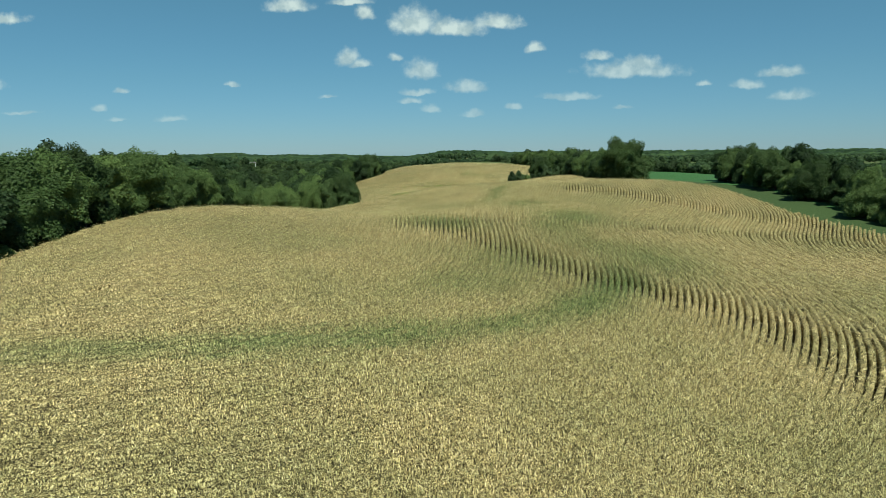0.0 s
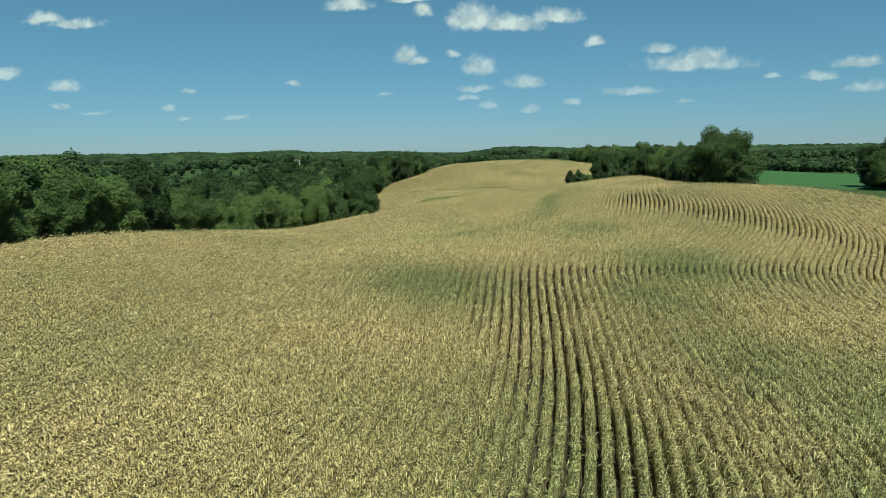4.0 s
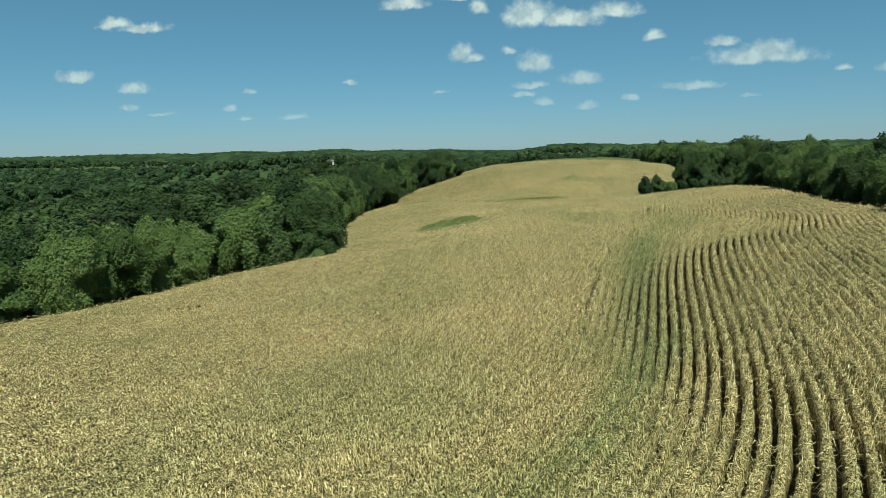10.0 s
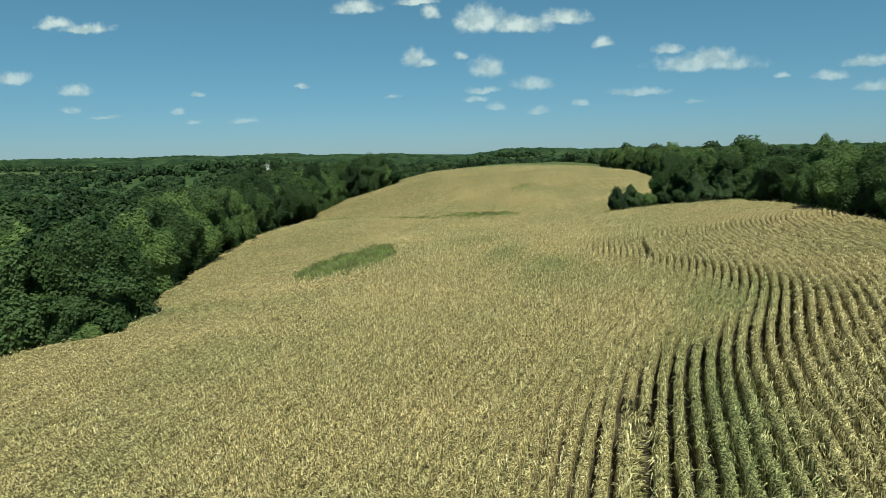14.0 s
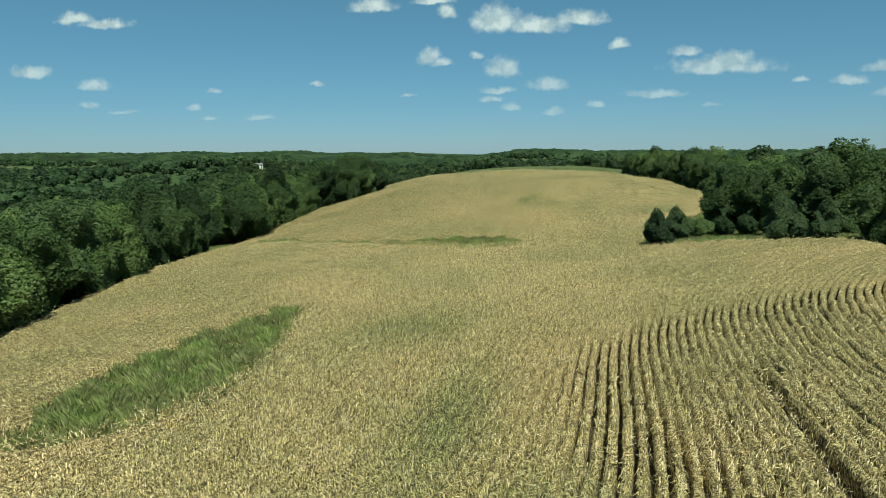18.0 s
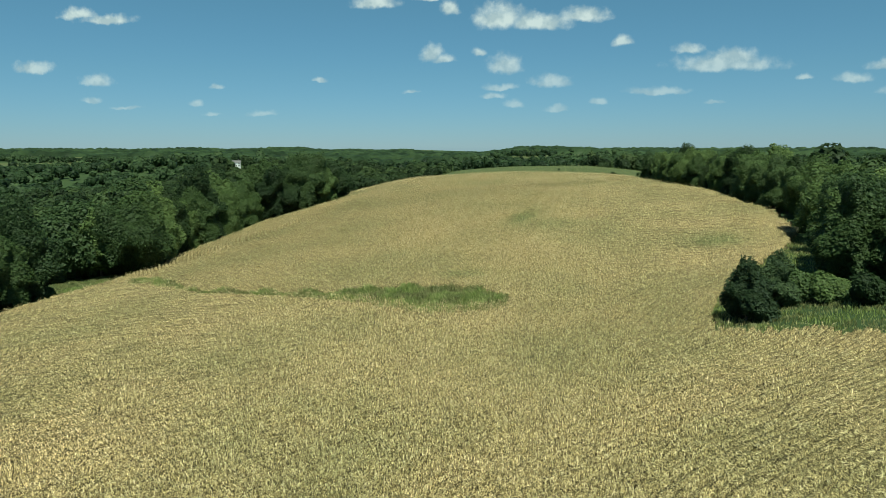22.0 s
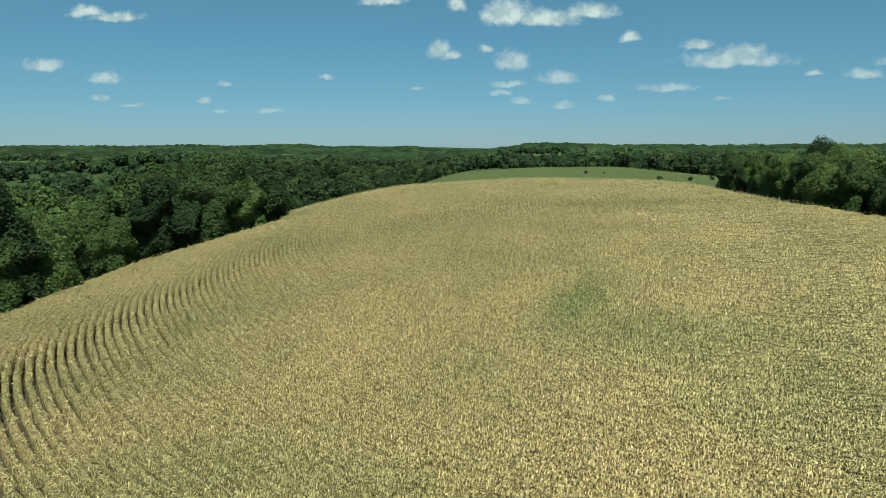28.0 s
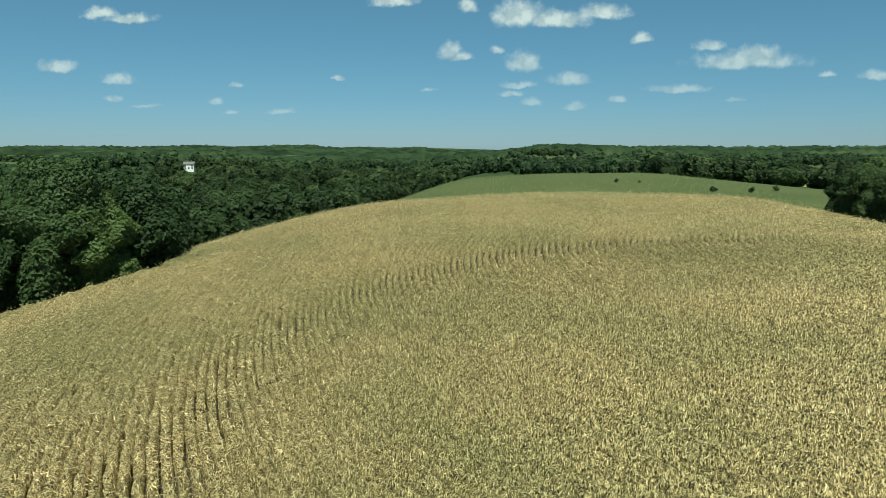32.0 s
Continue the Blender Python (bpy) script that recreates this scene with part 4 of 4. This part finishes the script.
def canopy(x0, x1, y0, y1, cell, crown, tall):
    """The closed roof of a wood: domes of crowns side by side, down to the ground at its edges."""
    X, Y = np.meshgrid(np.arange(x0, x1, cell), np.arange(y0, y1, cell))
    seen = np.abs(X) < 0.95 * Y + 300
    X, Y = X + rng.uniform(-0.3, 0.3, X.shape) * cell, Y + rng.uniform(-0.3, 0.3, X.shape) * cell
    ci, cj = np.floor(X / crown), np.floor(Y / crown)
    best, tone = np.full(X.shape, -9.0), np.zeros(X.shape)
    for di in (-1, 0, 1):
        for dj in (-1, 0, 1):
            i, j = ci + di, cj + dj
            px, py = (i + 0.15 + 0.7 * hashed_cell(i, j, 1)) * crown, (j + 0.15 + 0.7 * hashed_cell(i, j, 2)) * crown
            r = crown * (0.55 + 0.45 * hashed_cell(i, j, 3))
            h = tall * (0.1 + 0.5 * hashed_cell(i, j, 4) ** 2) + tall * 0.7 * (1 - ((X - px) ** 2 + (Y - py) ** 2) / r ** 2)
            tone = np.where(h > best, hashed_cell(i, j, 5), tone)
            best = np.maximum(best, h)
    wood = wooded(X, Y) & seen & (Y > y0 + cell) & (Y < y1 - 2 * cell)
    drift = 1 + 0.25 * np.sin(X / 83 + Y / 400) + 0.2 * np.sin(X / 41 + 1.0 + Y / 170)
    Z = ground_z(X, Y) + np.where(wood, best.clip(2.0) * drift + rng.normal(0, 0.05 * tall, X.shape), -0.5)
    w = X.shape[1]
    q = (np.arange(X.shape[0] - 1)[:, None] * w + np.arange(w - 1)[None]).ravel()
    flat_wood = wood.ravel()
    q = q[flat_wood[q] | flat_wood[q + 1] | flat_wood[q + w] | flat_wood[q + w + 1]]
    return np.stack([X, Y, Z], -1).reshape(-1, 3), np.concatenate([np.stack([q, q + 1, q + w + 1], -1), np.stack([q, q + w + 1, q + w], -1)]), np.clip(tone * 0.75 + 0.3 * np.sin(X / 140) * np.sin(Y / 90), 0, 1).ravel()


n = 16000
cy = 150 + 1650 * rng.random(n) ** 0.6
cx = rng.uniform(-1, 1, n) * (0.8 * cy + 200)
stand = np.sin(cx / 31 + 1.7 * np.sin(cy / 90)) * np.sin(cy / 43)
ok = wooded(cx, cy) & (rng.random(n) < 0.75 + 0.35 * stand)
cx, cy = cx[ok], cy[ok]
tagged(massed("far_woods", cx, cy, rng.integers(10, 15, len(cx)), M_FAR, rng, (0.7, 1.5)), "dark green woods over the far hills", "woods", kind="stuff")

V, F, tone = canopy(-2500, 2500, 1700, 3600, 8.0, 21.0, 12.0)
far = soup("horizon_woods", V, (F.ravel(), 3 * np.arange(len(F)), np.full(len(F), 3)), M_FAR, tone)
tagged(far, "dark green woods over the far hills", "woods", kind="stuff")


# ---------------------------------------------------------------- farm buildings
def box(bm, x0, x1, y0, y1, z0, z1):
    v = [bm.verts.new((x, y, z)) for z in (z0, z1) for x, y in ((x0, y0), (x1, y0), (x1, y1), (x0, y1))]
    for f in ((0, 3, 2, 1), (4, 5, 6, 7), (0, 1, 5, 4), (1, 2, 6, 5), (2, 3, 7, 6), (3, 0, 4, 7)):
        bm.faces.new([v[i] for i in f])


def gable(bm, x0, x1, y0, y1, z0, z1, over=0.5):
    x0, x1, y0, y1 = x0 - over, x1 + over, y0 - over, y1 + over
    ym = (y0 + y1) / 2
    v = [bm.verts.new(p) for p in ((x0, y0, z0), (x1, y0, z0), (x1, y1, z0), (x0, y1, z0), (x0, ym, z1), (x1, ym, z1))]
    for f in ((0, 1, 5, 4), (2, 3, 4, 5), (1, 2, 5), (3, 0, 4), (0, 3, 2, 1)):
        bm.faces.new([v[i] for i in f])


def farm_building(kind, x, y, turn, w, d, h, roof, windows, label):
    root = new(kind)
    bm = bmesh.new()
    box(bm, -w / 2, w / 2, -d / 2, d / 2, -1.5, h)
    wall = part("wall", bm, M_BOARD, root)
    bm = bmesh.new()
    gable(bm, -w / 2, w / 2, -d / 2, d / 2, h + 0.004, h + roof)
    part("roof", bm, M_ROOF, root)
    for wx, wz in windows:
        bm = bmesh.new()
        box(bm, wx - 0.55, wx + 0.55, -d / 2 - 0.06, -d / 2 + 0.04, wz, wz + 1.5)
        part("window", bm, M_PANE, root, "dark sash window")
    if kind == "farmhouse":
        bm = bmesh.new()
        box(bm, w * 0.2, w * 0.2 + 0.9, -0.45, 0.45, h + roof * 0.4, h + roof + 1.1)
        part("chimney", bm, M_ROOF, root)
    root.matrix_basis = pose(x, y, float(ground_z(x, y)) + 0.6, 0, 0, turn)
    return tagged(root, label, "building")


farm_building("farmhouse", -283, 984, 20, 8, 6.5, 4.6, 2.2, [(-2.6, 0.8), (0, 0.8), (2.6, 0.8), (-2.6, 2.8), (2.6, 2.8)],
              "white boarded farmhouse half hidden among trees")
farm_building("barn", -1116, 2424, 10, 42, 14, 5.5, 2.5, [], "long pale barn on the far hill")
